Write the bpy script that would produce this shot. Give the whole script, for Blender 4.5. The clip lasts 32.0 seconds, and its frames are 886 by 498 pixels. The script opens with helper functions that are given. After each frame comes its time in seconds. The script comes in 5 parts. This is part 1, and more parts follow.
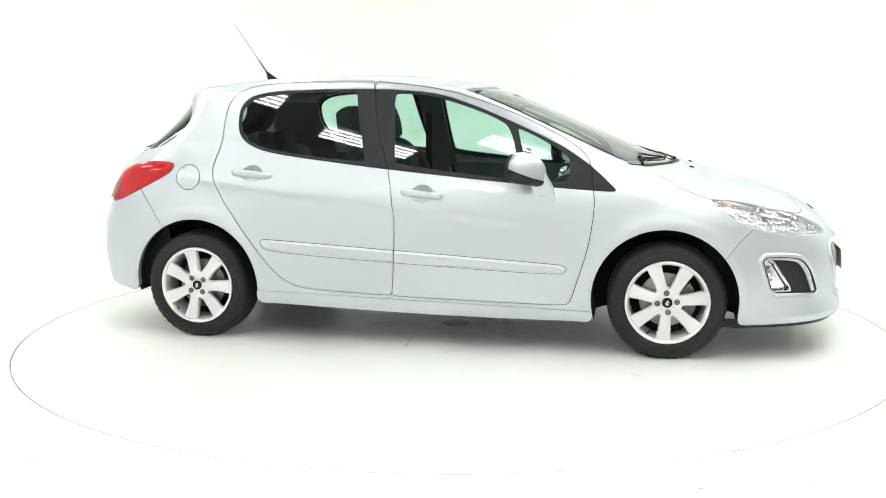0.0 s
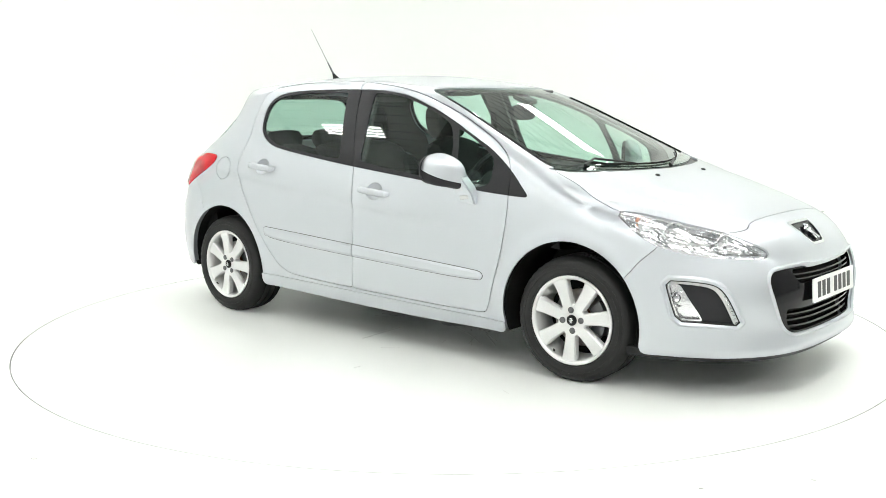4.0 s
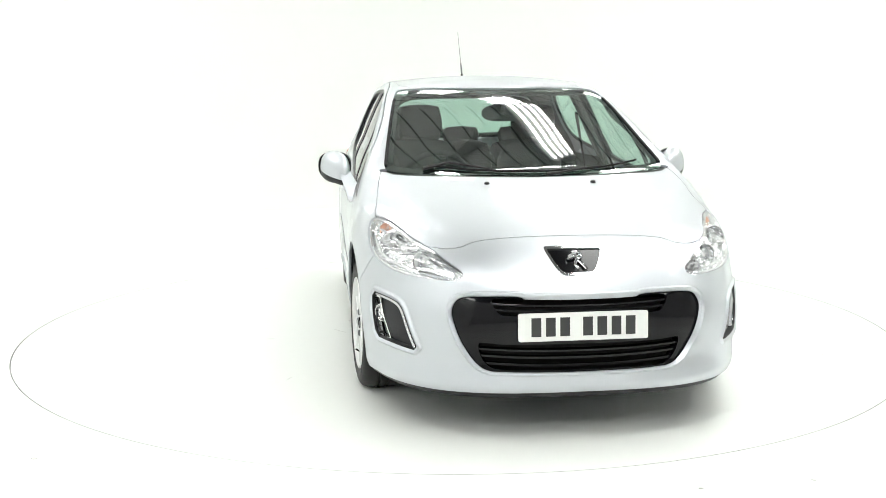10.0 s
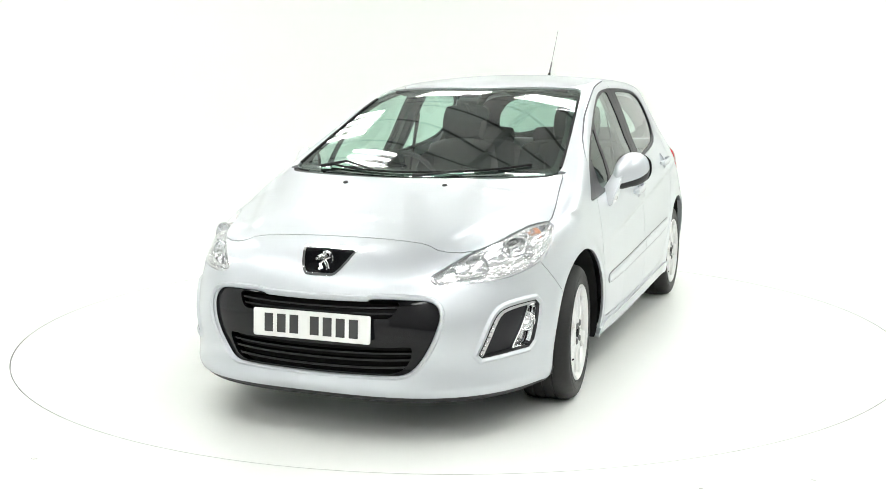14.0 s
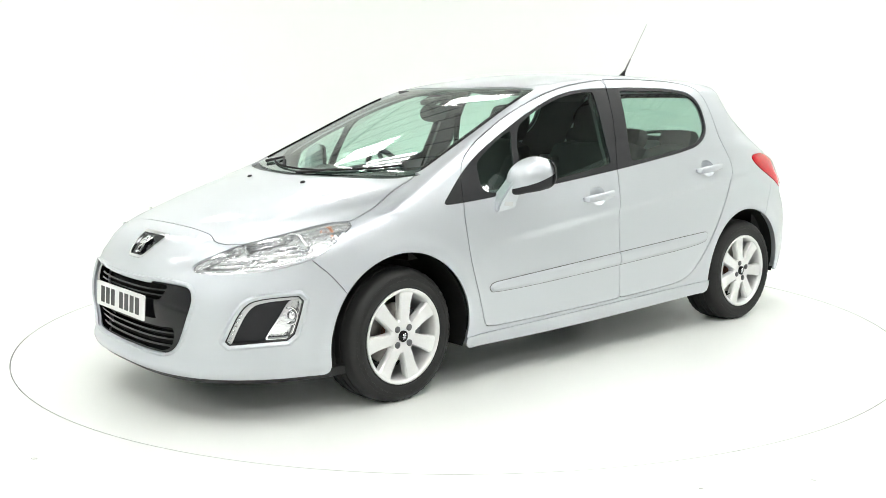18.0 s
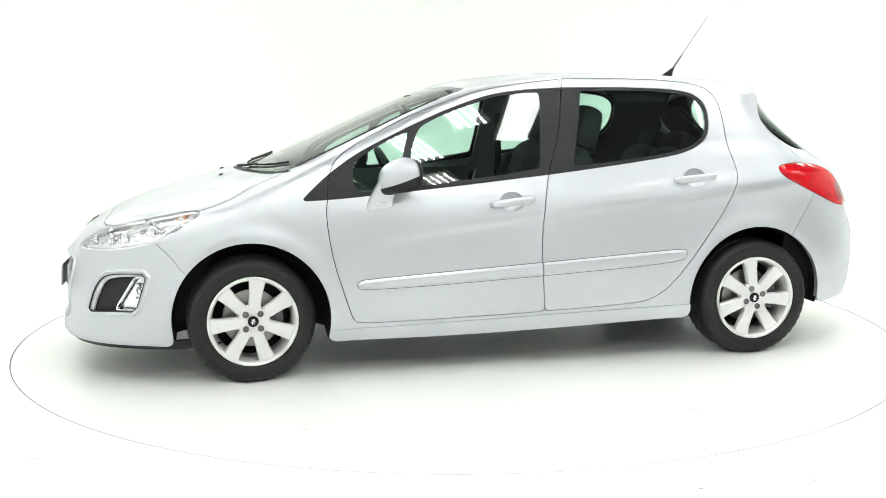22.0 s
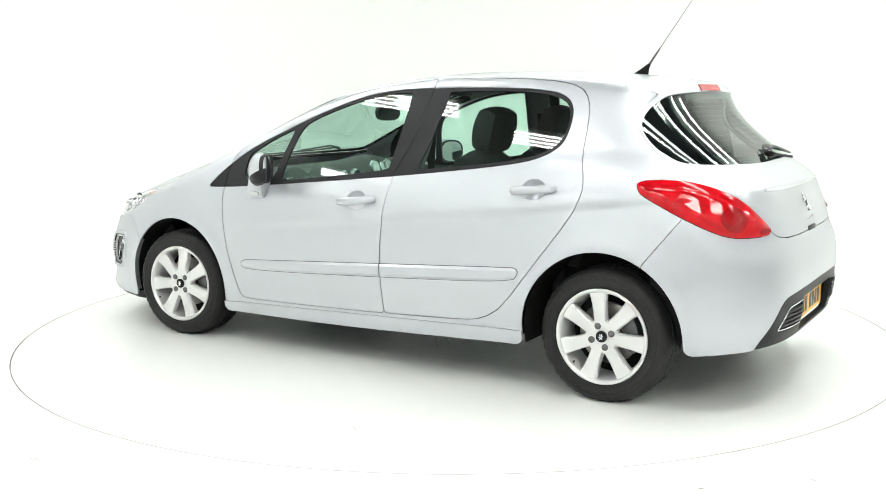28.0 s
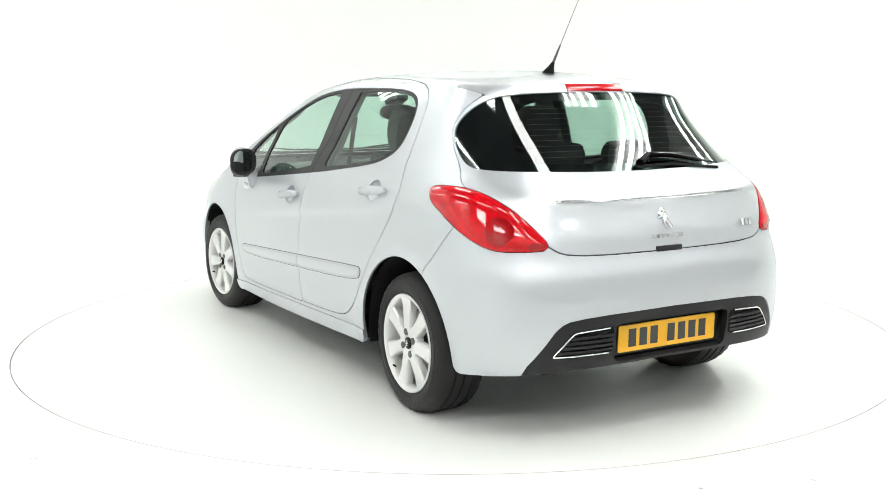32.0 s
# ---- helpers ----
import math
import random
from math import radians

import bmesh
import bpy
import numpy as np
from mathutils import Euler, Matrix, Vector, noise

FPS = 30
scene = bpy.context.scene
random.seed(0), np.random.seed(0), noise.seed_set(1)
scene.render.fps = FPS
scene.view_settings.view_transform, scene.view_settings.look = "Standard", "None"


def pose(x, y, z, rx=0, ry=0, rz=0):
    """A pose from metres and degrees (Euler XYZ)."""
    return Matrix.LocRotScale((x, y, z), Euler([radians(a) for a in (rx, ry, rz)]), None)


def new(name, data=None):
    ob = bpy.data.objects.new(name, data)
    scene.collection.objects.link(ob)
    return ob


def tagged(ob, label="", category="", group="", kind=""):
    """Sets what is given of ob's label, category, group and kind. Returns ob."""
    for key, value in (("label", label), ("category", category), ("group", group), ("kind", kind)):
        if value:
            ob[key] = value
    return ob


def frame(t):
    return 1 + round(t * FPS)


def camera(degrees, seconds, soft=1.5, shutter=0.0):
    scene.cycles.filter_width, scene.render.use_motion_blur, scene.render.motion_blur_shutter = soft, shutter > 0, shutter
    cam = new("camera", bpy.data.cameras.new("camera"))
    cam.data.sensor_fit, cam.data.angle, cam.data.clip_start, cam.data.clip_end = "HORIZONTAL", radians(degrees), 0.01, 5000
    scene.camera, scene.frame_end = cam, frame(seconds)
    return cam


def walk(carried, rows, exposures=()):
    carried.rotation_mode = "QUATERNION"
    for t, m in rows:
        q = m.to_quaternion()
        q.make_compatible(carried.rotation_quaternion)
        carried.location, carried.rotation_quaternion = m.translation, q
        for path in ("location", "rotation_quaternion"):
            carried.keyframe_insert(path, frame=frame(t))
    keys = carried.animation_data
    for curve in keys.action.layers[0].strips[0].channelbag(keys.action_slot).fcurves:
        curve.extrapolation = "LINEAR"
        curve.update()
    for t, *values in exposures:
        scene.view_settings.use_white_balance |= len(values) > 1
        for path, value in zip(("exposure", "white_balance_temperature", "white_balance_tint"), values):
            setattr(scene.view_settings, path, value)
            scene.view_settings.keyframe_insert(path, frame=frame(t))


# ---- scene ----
cam = camera(47.08, 32.0, 0.85)
EYE = Matrix.Translation((0, -6.018, 1.359)) @ pose(0, 0, 0, 81.424, 0, 0.755) @ pose(0, 0, 0, 0, 0, -0.298)
walk(cam, [(0.0, EYE), (32.0, EYE)], [(0.0, 0.0), (32.0, 0.0)])

# The turntable's steady turn: seconds and degrees; the car stands a little off its centre.
TURN = ((0, -11.84), (2.5, -29.32), (6, -53.99), (9, -75.23), (12, -96.69), (15, -118.01), (19, -146.39), (22, -167.75), (25, -189.16), (28, -210.85), (32, -239.53))
OFF = Vector((0.0732, -0.2119, 0))

# ---- world and light ----
world = bpy.data.worlds.new("world")
scene.world = world
world.use_nodes = True
world.node_tree.nodes["Background"].inputs[0].default_value = (0.9, 0.95, 0.92, 1)
world.node_tree.nodes["Background"].inputs[1].default_value = 0.3
TUBE_POWER = 29.0
PANEL_POWER = 12.0
ROOM, CEIL = 8.2, 4.6
GRID = 40.0


# ---- materials ----
def shade(name, color, rough=0.5, metal=0.0, vary=0.06, scale=30.0, bump=0.0, coat=0.0, rvary=0.1, big=1.5, spec=0.5):
    """A surface with grain at two scales in its colour, gloss and relief."""
    m = bpy.data.materials.new(name)
    m.use_nodes = True
    t = m.node_tree
    b = t.nodes["Principled BSDF"]
    b.inputs["Metallic"].default_value = metal
    b.inputs["Coat Weight"].default_value = coat
    b.inputs["Coat Roughness"].default_value = 0.03
    b.inputs["Specular IOR Level"].default_value = spec
    co = t.nodes.new("ShaderNodeTexCoord")
    fine, wide = t.nodes.new("ShaderNodeTexNoise"), t.nodes.new("ShaderNodeTexNoise")
    fine.inputs["Scale"].default_value, wide.inputs["Scale"].default_value = scale, big
    fine.inputs["Detail"].default_value = 4
    for n in (fine, wide):
        t.links.new(co.outputs["Object"], n.inputs["Vector"])
    add = t.nodes.new("ShaderNodeMath")
    add.operation = "ADD"
    t.links.new(fine.outputs[0], add.inputs[0])
    t.links.new(wide.outputs[0], add.inputs[1])
    tone = t.nodes.new("ShaderNodeMapRange")
    tone.inputs[1].default_value, tone.inputs[2].default_value = 0.6, 1.4
    tone.inputs[3].default_value, tone.inputs[4].default_value = 1 - vary, 1 + vary
    t.links.new(add.outputs[0], tone.inputs[0])
    mul = t.nodes.new("ShaderNodeVectorMath")
    mul.operation = "SCALE"
    mul.inputs[0].default_value = color
    t.links.new(tone.outputs[0], mul.inputs["Scale"])
    t.links.new(mul.outputs[0], b.inputs["Base Color"])
    ro = t.nodes.new("ShaderNodeMapRange")
    ro.inputs[1].default_value, ro.inputs[2].default_value = 0.6, 1.4
    ro.inputs[3].default_value, ro.inputs[4].default_value = rough * (1 - rvary), min(1, rough * (1 + rvary))
    t.links.new(add.outputs[0], ro.inputs[0])
    t.links.new(ro.outputs[0], b.inputs["Roughness"])
    if bump:
        bp = t.nodes.new("ShaderNodeBump")
        bp.inputs["Strength"].default_value = 0.4
        bp.inputs["Distance"].default_value = bump
        t.links.new(fine.outputs[0], bp.inputs["Height"])
        t.links.new(bp.outputs[0], b.inputs["Normal"])
    return m


def glow(name, color, strength):
    m = bpy.data.materials.new(name)
    m.use_nodes = True
    t = m.node_tree
    e = t.nodes.new("ShaderNodeEmission")
    e.inputs[0].default_value, e.inputs[1].default_value = (*color, 1), strength
    t.links.new(e.outputs[0], t.nodes["Material Output"].inputs[0])
    return m


def pane(name, tint, gloss=1.0, base=0.075, rough=0.0):
    """Thin tinted glass: see-through with a mirror film by Fresnel."""
    m = bpy.data.materials.new(name)
    m.use_nodes = True
    t = m.node_tree
    t.nodes.remove(t.nodes["Principled BSDF"])
    clear, shine = t.nodes.new("ShaderNodeBsdfTransparent"), t.nodes.new("ShaderNodeBsdfGlossy")
    clear.inputs[0].default_value = (*tint, 1)
    shine.inputs["Color"].default_value = (gloss, gloss, gloss, 1)
    shine.inputs["Roughness"].default_value = rough
    lw, mix = t.nodes.new("ShaderNodeLayerWeight"), t.nodes.new("ShaderNodeMixShader")
    lw.inputs[0].default_value = 0.5
    power, film = t.nodes.new("ShaderNodeMath"), t.nodes.new("ShaderNodeMath")
    power.operation, power.inputs[1].default_value = "POWER", 5.0
    film.operation, film.inputs[1].default_value, film.inputs[2].default_value = "MULTIPLY_ADD", 1 - base, base
    t.links.new(lw.outputs["Facing"], power.inputs[0])
    t.links.new(power.outputs[0], film.inputs[0])
    t.links.new(film.outputs[0], mix.inputs[0])
    t.links.new(clear.outputs[0], mix.inputs[1])
    t.links.new(shine.outputs[0], mix.inputs[2])
    t.links.new(mix.outputs[0], t.nodes["Material Output"].inputs[0])
    return m


PAINT = shade("silver_paint", (0.55, 0.572, 0.605), 0.41, 0.80, 0.02, 900.0, 0.0, 0.6, 0.12, 2.0)
BLACK_TRIM = shade("black_plastic", (0.014, 0.014, 0.015), 0.45, 0, 0.12, 260.0, 0.0003, spec=0.3)
GREY_TRIM = shade("charcoal_film", (0.026, 0.026, 0.028), 0.38, 0, 0.08, 200.0, spec=0.16)
GLOSS_BLACK = shade("gloss_black", (0.004, 0.004, 0.005), 0.08, 0, 0.1, 80.0, spec=0.28)
RUBBER = shade("tyre_rubber", (0.014, 0.014, 0.0138), 0.55, 0, 0.2, 60.0, 0.0006, spec=0.32)
SEAL = shade("rubber_seal", (0.008, 0.008, 0.008), 0.7, spec=0.2)
ALLOY = shade("alloy_silver", (0.70, 0.70, 0.695), 0.34, 0.35, 0.04, 120.0, coat=0.5)
DARK_METAL = shade("dark_metal", (0.15, 0.15, 0.155), 0.45, 0.8, 0.15, 40.0)
DISC = shade("brake_disc_steel", (0.35, 0.33, 0.31), 0.35, 0.9, 0.2, 50.0)
RUST = shade("rusty_hub", (0.16, 0.075, 0.045), 0.75, 0.2, 0.3, 60.0, 0.0008)
CHROME = shade("chrome", (0.80, 0.81, 0.82), 0.08, 1.0, 0.02, 30.0)
SATIN = shade("satin_chrome", (0.66, 0.67, 0.68), 0.22, 0.9, 0.03, 60.0)
REFLECTOR = shade("lamp_reflector", (0.88, 0.89, 0.90), 0.08, 0.85, 0.05, 70.0, 0.003)
GLASS = pane("tinted_glass", (0.72, 0.90, 0.82))
REAR_GLASS = pane("rear_tinted_glass", (0.50, 0.64, 0.585))
SCREEN_GLASS = pane("windscreen_glass", (0.70, 0.86, 0.79))
LENS = pane("clear_lens", (0.97, 0.97, 0.97))
RED_LENS = shade("red_lens", (0.50, 0.003, 0.008), 0.05, 0, 0.28, 34.0, 0.0, 0.0, spec=0.5)
RED_DARK = shade("deep_red_lens", (0.30, 0.003, 0.006), 0.06, 0, 0.25, 60.0, 0.0, 0.0)
AMBER = shade("amber_bulb_cover", (0.75, 0.35, 0.22), 0.2, 0, 0.1, 60.0)
LED_WHITE = shade("led_cover", (0.66, 0.66, 0.67), 0.2, 0.2, 0.05, 90.0)
FABRIC = shade("dark_seat_cloth", (0.022, 0.0225, 0.023), 0.85, 0, 0.25, 220.0, 0.001)
FABRIC2 = shade("seat_side_cloth", (0.027, 0.0275, 0.028), 0.85, 0, 0.2, 300.0, 0.001)
DASH = shade("dashboard_vinyl", (0.045, 0.047, 0.048), 0.6, 0, 0.15, 260.0, 0.0006)
LINER = shade("pale_headlining", (0.22, 0.22, 0.21), 0.9, 0, 0.08, 200.0)
CARD = shade("door_card_grey", (0.085, 0.088, 0.088), 0.7, 0, 0.12, 150.0)
PLATE_W = shade("white_plate", (0.78, 0.78, 0.76), 0.35, 0, 0.03, 20.0)
PLATE_Y = shade("yellow_plate", (0.80, 0.42, 0.012), 0.35, 0, 0.03, 20.0)
INK = shade("plate_ink", (0.03, 0.03, 0.03), 0.45)
FLOOR_WHITE = shade("white_floor_paint", (0.825, 0.838, 0.812), 0.30, 0, 0.002, 3.0, rvary=0.05, big=0.7, spec=0.35)
WALL_WHITE = shade("white_wall_paint", (0.80, 0.82, 0.795), 0.75, 0, 0.003, 5.0, big=0.5)
BOUNCE_FLOOR = shade("pale_bounce_floor", (0.70, 0.70, 0.685), 0.6, 0, 0.05, 14.0, 0.001)
WALL_SIDE = shade("dimmed_wall_tone", (0.74, 0.75, 0.74), 0.75, 0, 0.02, 5.0, big=0.5)
WALL_GREY = shade("grey_wall_paint", (0.46, 0.46, 0.455), 0.8, 0, 0.04, 4.0)
SCUFF = shade("grey_scuff", (0.68, 0.68, 0.66), 0.5, 0, 0.25, 40.0)
GROOVE = shade("grey_groove", (0.34, 0.34, 0.33), 0.8)
ROOFING = shade("pale_roof_sheet", (0.68, 0.685, 0.675), 0.6, 0.0, 0.05, 12.0)
DIM_ROOF = shade("dim_roof_tone", (0.10, 0.10, 0.10), 0.75, 0, 0.08, 10.0)
PURLIN = shade("purlin_grey", (0.36, 0.365, 0.36), 0.6)
RIB = shade("roof_rib", (0.09, 0.092, 0.092), 0.6)
HOUSING = shade("lamp_housing", (0.55, 0.56, 0.55), 0.5)
DIFFUSE_LIGHT = glow("lit_diffuser", (0.985, 1.0, 0.97), PANEL_POWER)
TUBE = glow("lit_tube", (0.985, 1.0, 0.97), TUBE_POWER)


# ---- building helpers ----
def part(name, bm, material, parent=None, label="", smooth=True, at=None):
    """Links a bmesh as one mesh object under a thing or a part."""
    me = bpy.data.meshes.new(name)
    bm.to_mesh(me)
    bm.free()
    if smooth:
        me.shade_smooth()
        me.set_sharp_from_angle(angle=radians(38))
    me.materials.append(material)
    ob = new(name, me)
    if parent:
        ob.parent = parent
    if at is not None:
        ob.matrix_basis = at
    if label:
        ob["label"] = label
    return ob


def box(bm, sx, sy, sz, m=None, bevel=0.0, seg=2):
    """A box of full sizes, centred on m, with rounded edges."""
    made = bmesh.ops.create_cube(bm, size=1.0, matrix=(m or Matrix()) @ Matrix.Diagonal((sx, sy, sz, 1)))
    if bevel:
        edges = list({e for v in made["verts"] for e in v.link_edges})
        bmesh.ops.bevel(bm, geom=edges, offset=bevel, segments=seg, affect="EDGES", profile=0.5)
    return bm


def lathe(bm, profile, m=None, seg=48, arc=360.0, start=0.0):
    """Turns a profile of (radius, height) stations about z."""
    m = m or Matrix()
    n = seg + (0 if arc == 360 else 1)
    rings = []
    for k in range(n):
        a = radians(start + arc * k / seg)
        rings.append([bm.verts.new(m @ Vector((r * math.cos(a), r * math.sin(a), h))) for r, h in profile])
    for k in range(seg):
        p, q = rings[k], rings[(k + 1) % n]
        for i in range(len(profile) - 1):
            bm.faces.new((p[i], q[i], q[i + 1], p[i + 1]))
    return bm


def sweep(bm, path, radius, seg=8, flat=1.0):
    """A tube along points; radius may be a number or a list."""
    pts = [Vector(p) for p in path]
    rad = radius if isinstance(radius, (list, tuple)) else [radius] * len(pts)
    rings = []
    for i, p in enumerate(pts):
        d = (pts[min(i + 1, len(pts) - 1)] - pts[max(i - 1, 0)]).normalized()
        side = d.cross(Vector((0, 0, 1)))
        side = side.normalized() if side.length > 1e-3 else Vector((1, 0, 0))
        up = side.cross(d)
        rings.append([bm.verts.new(p + rad[i] * (math.cos(a) * side + flat * math.sin(a) * up)) for a in (2 * math.pi * k / seg for k in range(seg))])
    for p, q in zip(rings, rings[1:]):
        for k in range(seg):
            bm.faces.new((p[k], p[(k + 1) % seg], q[(k + 1) % seg], q[k]))
    bm.faces.new(rings[0][::-1])
    bm.faces.new(rings[-1])
    bmesh.ops.recalc_face_normals(bm, faces=bm.faces)
    return bm


def slab(bm, outline, z0, z1, m=None):
    """A prism over a flat outline."""
    m = m or Matrix()
    low = [bm.verts.new(m @ Vector((x, y, z0))) for x, y in outline]
    top = [bm.verts.new(m @ Vector((x, y, z1))) for x, y in outline]
    bm.faces.new(low[::-1])
    bm.faces.new(top)
    for i in range(len(low)):
        j = (i + 1) % len(low)
        bm.faces.new((low[i], low[j], top[j], top[i]))
    bmesh.ops.recalc_face_normals(bm, faces=bm.faces)
    return bm


# ---- the studio ----
def studio():
    bm = bmesh.new()
    lathe(bm, [(2.4935, 0.0), (3.0, 0.0), (3.7, 0.0)], seg=384)
    lathe(bm, [(3.7, 0.0), (5.0, 0.0), (6.6, 0.0)], seg=96, arc=240, start=-8)
    bmesh.ops.recalc_face_normals(bm, faces=bm.faces)
    tagged(part("floor", bm, FLOOR_WHITE), "white painted studio floor round the turntable", "floor", kind="structure")
    # unseen floor sector, kept pale to throw light on the car's sides
    bm = bmesh.new()
    lathe(bm, [(3.7, -0.002), (5.0, -0.002), (6.6, -0.002)], seg=48, arc=120, start=-128)
    bmesh.ops.recalc_face_normals(bm, faces=bm.faces)
    tagged(part("unseen_floor", bm, BOUNCE_FLOOR), "unseen pale floor behind the camera, bouncing light onto the car", "floor", kind="structure")
    bm = bmesh.new()
    cove = [(6.6 + 1.6 * math.sin(a), 1.6 - 1.6 * math.cos(a)) for a in (math.pi / 2 * k / 10 for k in range(11))]
    lathe(bm, [*cove, (ROOM, 3.0), (ROOM, CEIL)], seg=48, arc=146, start=-8)
    tagged(part("wall_round", bm, WALL_WHITE), "seamless white studio wall with a coved foot", "wall", kind="structure")
    # wall out of view, its colour lowered to dim the car's flank
    bm = bmesh.new()
    lathe(bm, [*cove, (ROOM, 3.0), (ROOM, CEIL)], seg=40, arc=114, start=138)
    tagged(part("wall_side", bm, WALL_SIDE), "unseen side wall, greyed to dim what the car reflects", "wall", kind="structure")
    # unseen wall closing the room; its grey sets how dark the near side looks
    bm = bmesh.new()
    lathe(bm, [(6.6, 0.0), (ROOM, 0.0), (ROOM, 1.2), (ROOM, 3.0), (ROOM, CEIL)], seg=32, arc=100, start=-108)
    tagged(part("wall_behind", bm, WALL_GREY), "unseen grey wall behind the camera, toned for the car's reflections", "wall", kind="structure")
    bm = bmesh.new()
    lathe(bm, [(0.001, CEIL), (4.0, CEIL), (ROOM, CEIL)], seg=64)
    lathe(bm, [(ROOM, CEIL + 0.2), (0.001, CEIL + 0.2)], seg=64)
    ceil = tagged(part("ceiling", bm, ROOFING), "pale grey sheet ceiling above the studio", "ceiling", kind="structure")
    # unseen dark sheet added under the ribs: dim roof for the glass to reflect
    bm = bmesh.new()
    lathe(bm, [(1.2, CEIL - 0.088), (5.0, CEIL - 0.088), (ROOM, CEIL - 0.088)], seg=64, arc=172, start=-168)
    tagged(part("ceiling_dim_side", bm, DIM_ROOF), "unseen dark sheet standing for the less lit roof behind the camera", "ceiling", kind="structure")
    # ribs run the way of the tubes, a purlin crosses under them
    bm = bmesh.new()
    for k in range(-26, 27):
        half = math.sqrt(max(0.1, 8.0**2 - (k * 0.3) ** 2))
        box(bm, 0.014, 2 * half, 0.02, pose(0, 0, 0, 0, 0, GRID) @ pose(k * 0.3, 0, CEIL - 0.012))
    tagged(part("ceiling_ribs", bm, RIB), "thin dark ribs running across the ceiling", "rib", kind="structure")
    bm = bmesh.new()
    for u in (-6.2, -1.45, 3.3):
        half = math.sqrt(8.1**2 - u**2)
        box(bm, 2 * half, 0.11, 0.05, pose(0, 0, 0, 0, 0, GRID) @ pose(0, -u, CEIL - 0.06))
    tagged(part("ceiling_purlins", bm, PURLIN), "grey purlins crossing under the ceiling ribs", "purlin", kind="structure")
    bm = bmesh.new()
    lathe(bm, [(2.4885, -0.001), (2.4885, -0.03), (2.4935, -0.03), (2.4935, -0.0005)], seg=384)
    tagged(part("turntable_gap", bm, GROOVE), "narrow dark gap round the turntable", "gap", kind="structure")
    spots = ((-1.61, -2.33, 0.012), (0.85, -2.63, 0.008), (1.27, -2.55, 0.010))
    for x, y, r in spots:
        bm = bmesh.new()
        slab(bm, [(r * math.cos(a) * (1 + 0.3 * math.sin(3 * a)), 0.7 * r * math.sin(a)) for a in (2 * math.pi * k / 12 for k in range(12))], 0.0, 0.003)
        tagged(part("floor_mark", bm, SCUFF, at=pose(x, y, 0.001)), "small grey scuff mark on the white floor", "mark", "floor marks")


def light_fixture(m, length=1.5):
    """A long housing with four bright tubes on its underside."""
    root = tagged(new("ceiling_light"), "long four-tube ceiling light, one of a set of reflected and added ones", "ceiling light", "ceiling lights")
    bm = bmesh.new()
    box(bm, 0.5, length, 0.06, pose(0, 0, 0.08), 0.01)
    part("housing", bm, HOUSING, root)
    for k in range(4):
        bm = bmesh.new()
        box(bm, 0.045, length - 0.06, 0.02, pose(-0.165 + 0.11 * k, 0, 0.03), 0.008)
        part("tube", bm, TUBE, root)
    root.matrix_basis = m
    return root


# Places along and across the tubes' direction; outer ones are added as fill light.
FIXTURES = ((-1.43, 2.4, 1.5), (-3.5, 2.3, 1.4), (-3.3, 0.5, 1.2), (-4.6, 1.1, 1.2), (-2.4, 4.9, 1.5), (-0.2, 4.6, 1.5), (2.2, 4.6, 1.5), (2.9, 2.35, 2.5), (4.55, 1.75, 0.9), (3.55, 1.75, 0.7),
            (2.75, -3.05, 1.1), (3.8, -2.15, 1.1), (3.1, -1.2, 1.0), (-1.25, -3.7, 1.5), (-3.8, -2.0, 1.5), (-1.0, -1.6, 1.2), (1.0, -4.2, 1.5), (5.6, -2.4, 1.5), (5.2, -4.2, 1.5),
            (-6.0, -2.0, 1.5), (-6.3, 0.2, 1.5), (-4.2, -4.4, 1.5), (1.5, 6.2, 1.5))


def light_panel(m, length):
    """A long flat lightbox with one even diffuser."""
    root = tagged(new("light_panel"), "long flat white lightbox under the ceiling", "ceiling light")
    bm = bmesh.new()
    box(bm, 0.46, length, 0.07, pose(0, 0, 0.06), 0.01)
    part("housing", bm, HOUSING, root)
    bm = bmesh.new()
    box(bm, 0.40, length - 0.06, 0.02, pose(0, 0, 0.02), 0.006)
    part("diffuser", bm, DIFFUSE_LIGHT, root)
    root.matrix_basis = m
    return root


def turntable():
    root = tagged(new("turntable"), "white painted round turntable carrying the car", "turntable")
    bm = bmesh.new()
    lathe(bm, [(0.001, 0.0), (0.8, 0.0), (1.6, 0.0), (2.4872, 0.0), (2.4882, -0.001), (2.4882, -0.03)], seg=384)
    bmesh.ops.recalc_face_normals(bm, faces=bm.faces)
    part("deck", bm, FLOOR_WHITE, root)
    rnd = random.Random(4)
    bm = bmesh.new()
    for k in range(42):
        a, r, ln = rnd.uniform(0, 6.283), rnd.uniform(0.12, 0.55), rnd.uniform(0.05, 0.35)
        box(bm, ln, rnd.uniform(0.003, 0.009), 0.001, pose(r * math.cos(a), r * math.sin(a), 0.0008, 0, 0, math.degrees(a) + rnd.uniform(-25, 25)))
    for k in range(8):
        a, r = rnd.uniform(0, 6.283), rnd.uniform(0.6, 2.3)
        box(bm, rnd.uniform(0.02, 0.12), 0.004, 0.001, pose(r * math.cos(a), r * math.sin(a), 0.0008, 0, 0, rnd.uniform(0, 180)))
    part("scuff_marks", bm, SCUFF, root, "thin grey scuffs radiating from the centre")["kind"] = "stuff"
    bm = bmesh.new()
    lathe(bm, [(0.0, 0.0012), (0.09, 0.0012), (0.092, 0.0)], seg=32)
    part("centre_plate", bm, HOUSING, root)
    return root


studio()
for u, v, ln in FIXTURES:
    light_fixture(pose(0, 0, 0, 0, 0, GRID) @ pose(v, -u, CEIL - 0.2), ln)
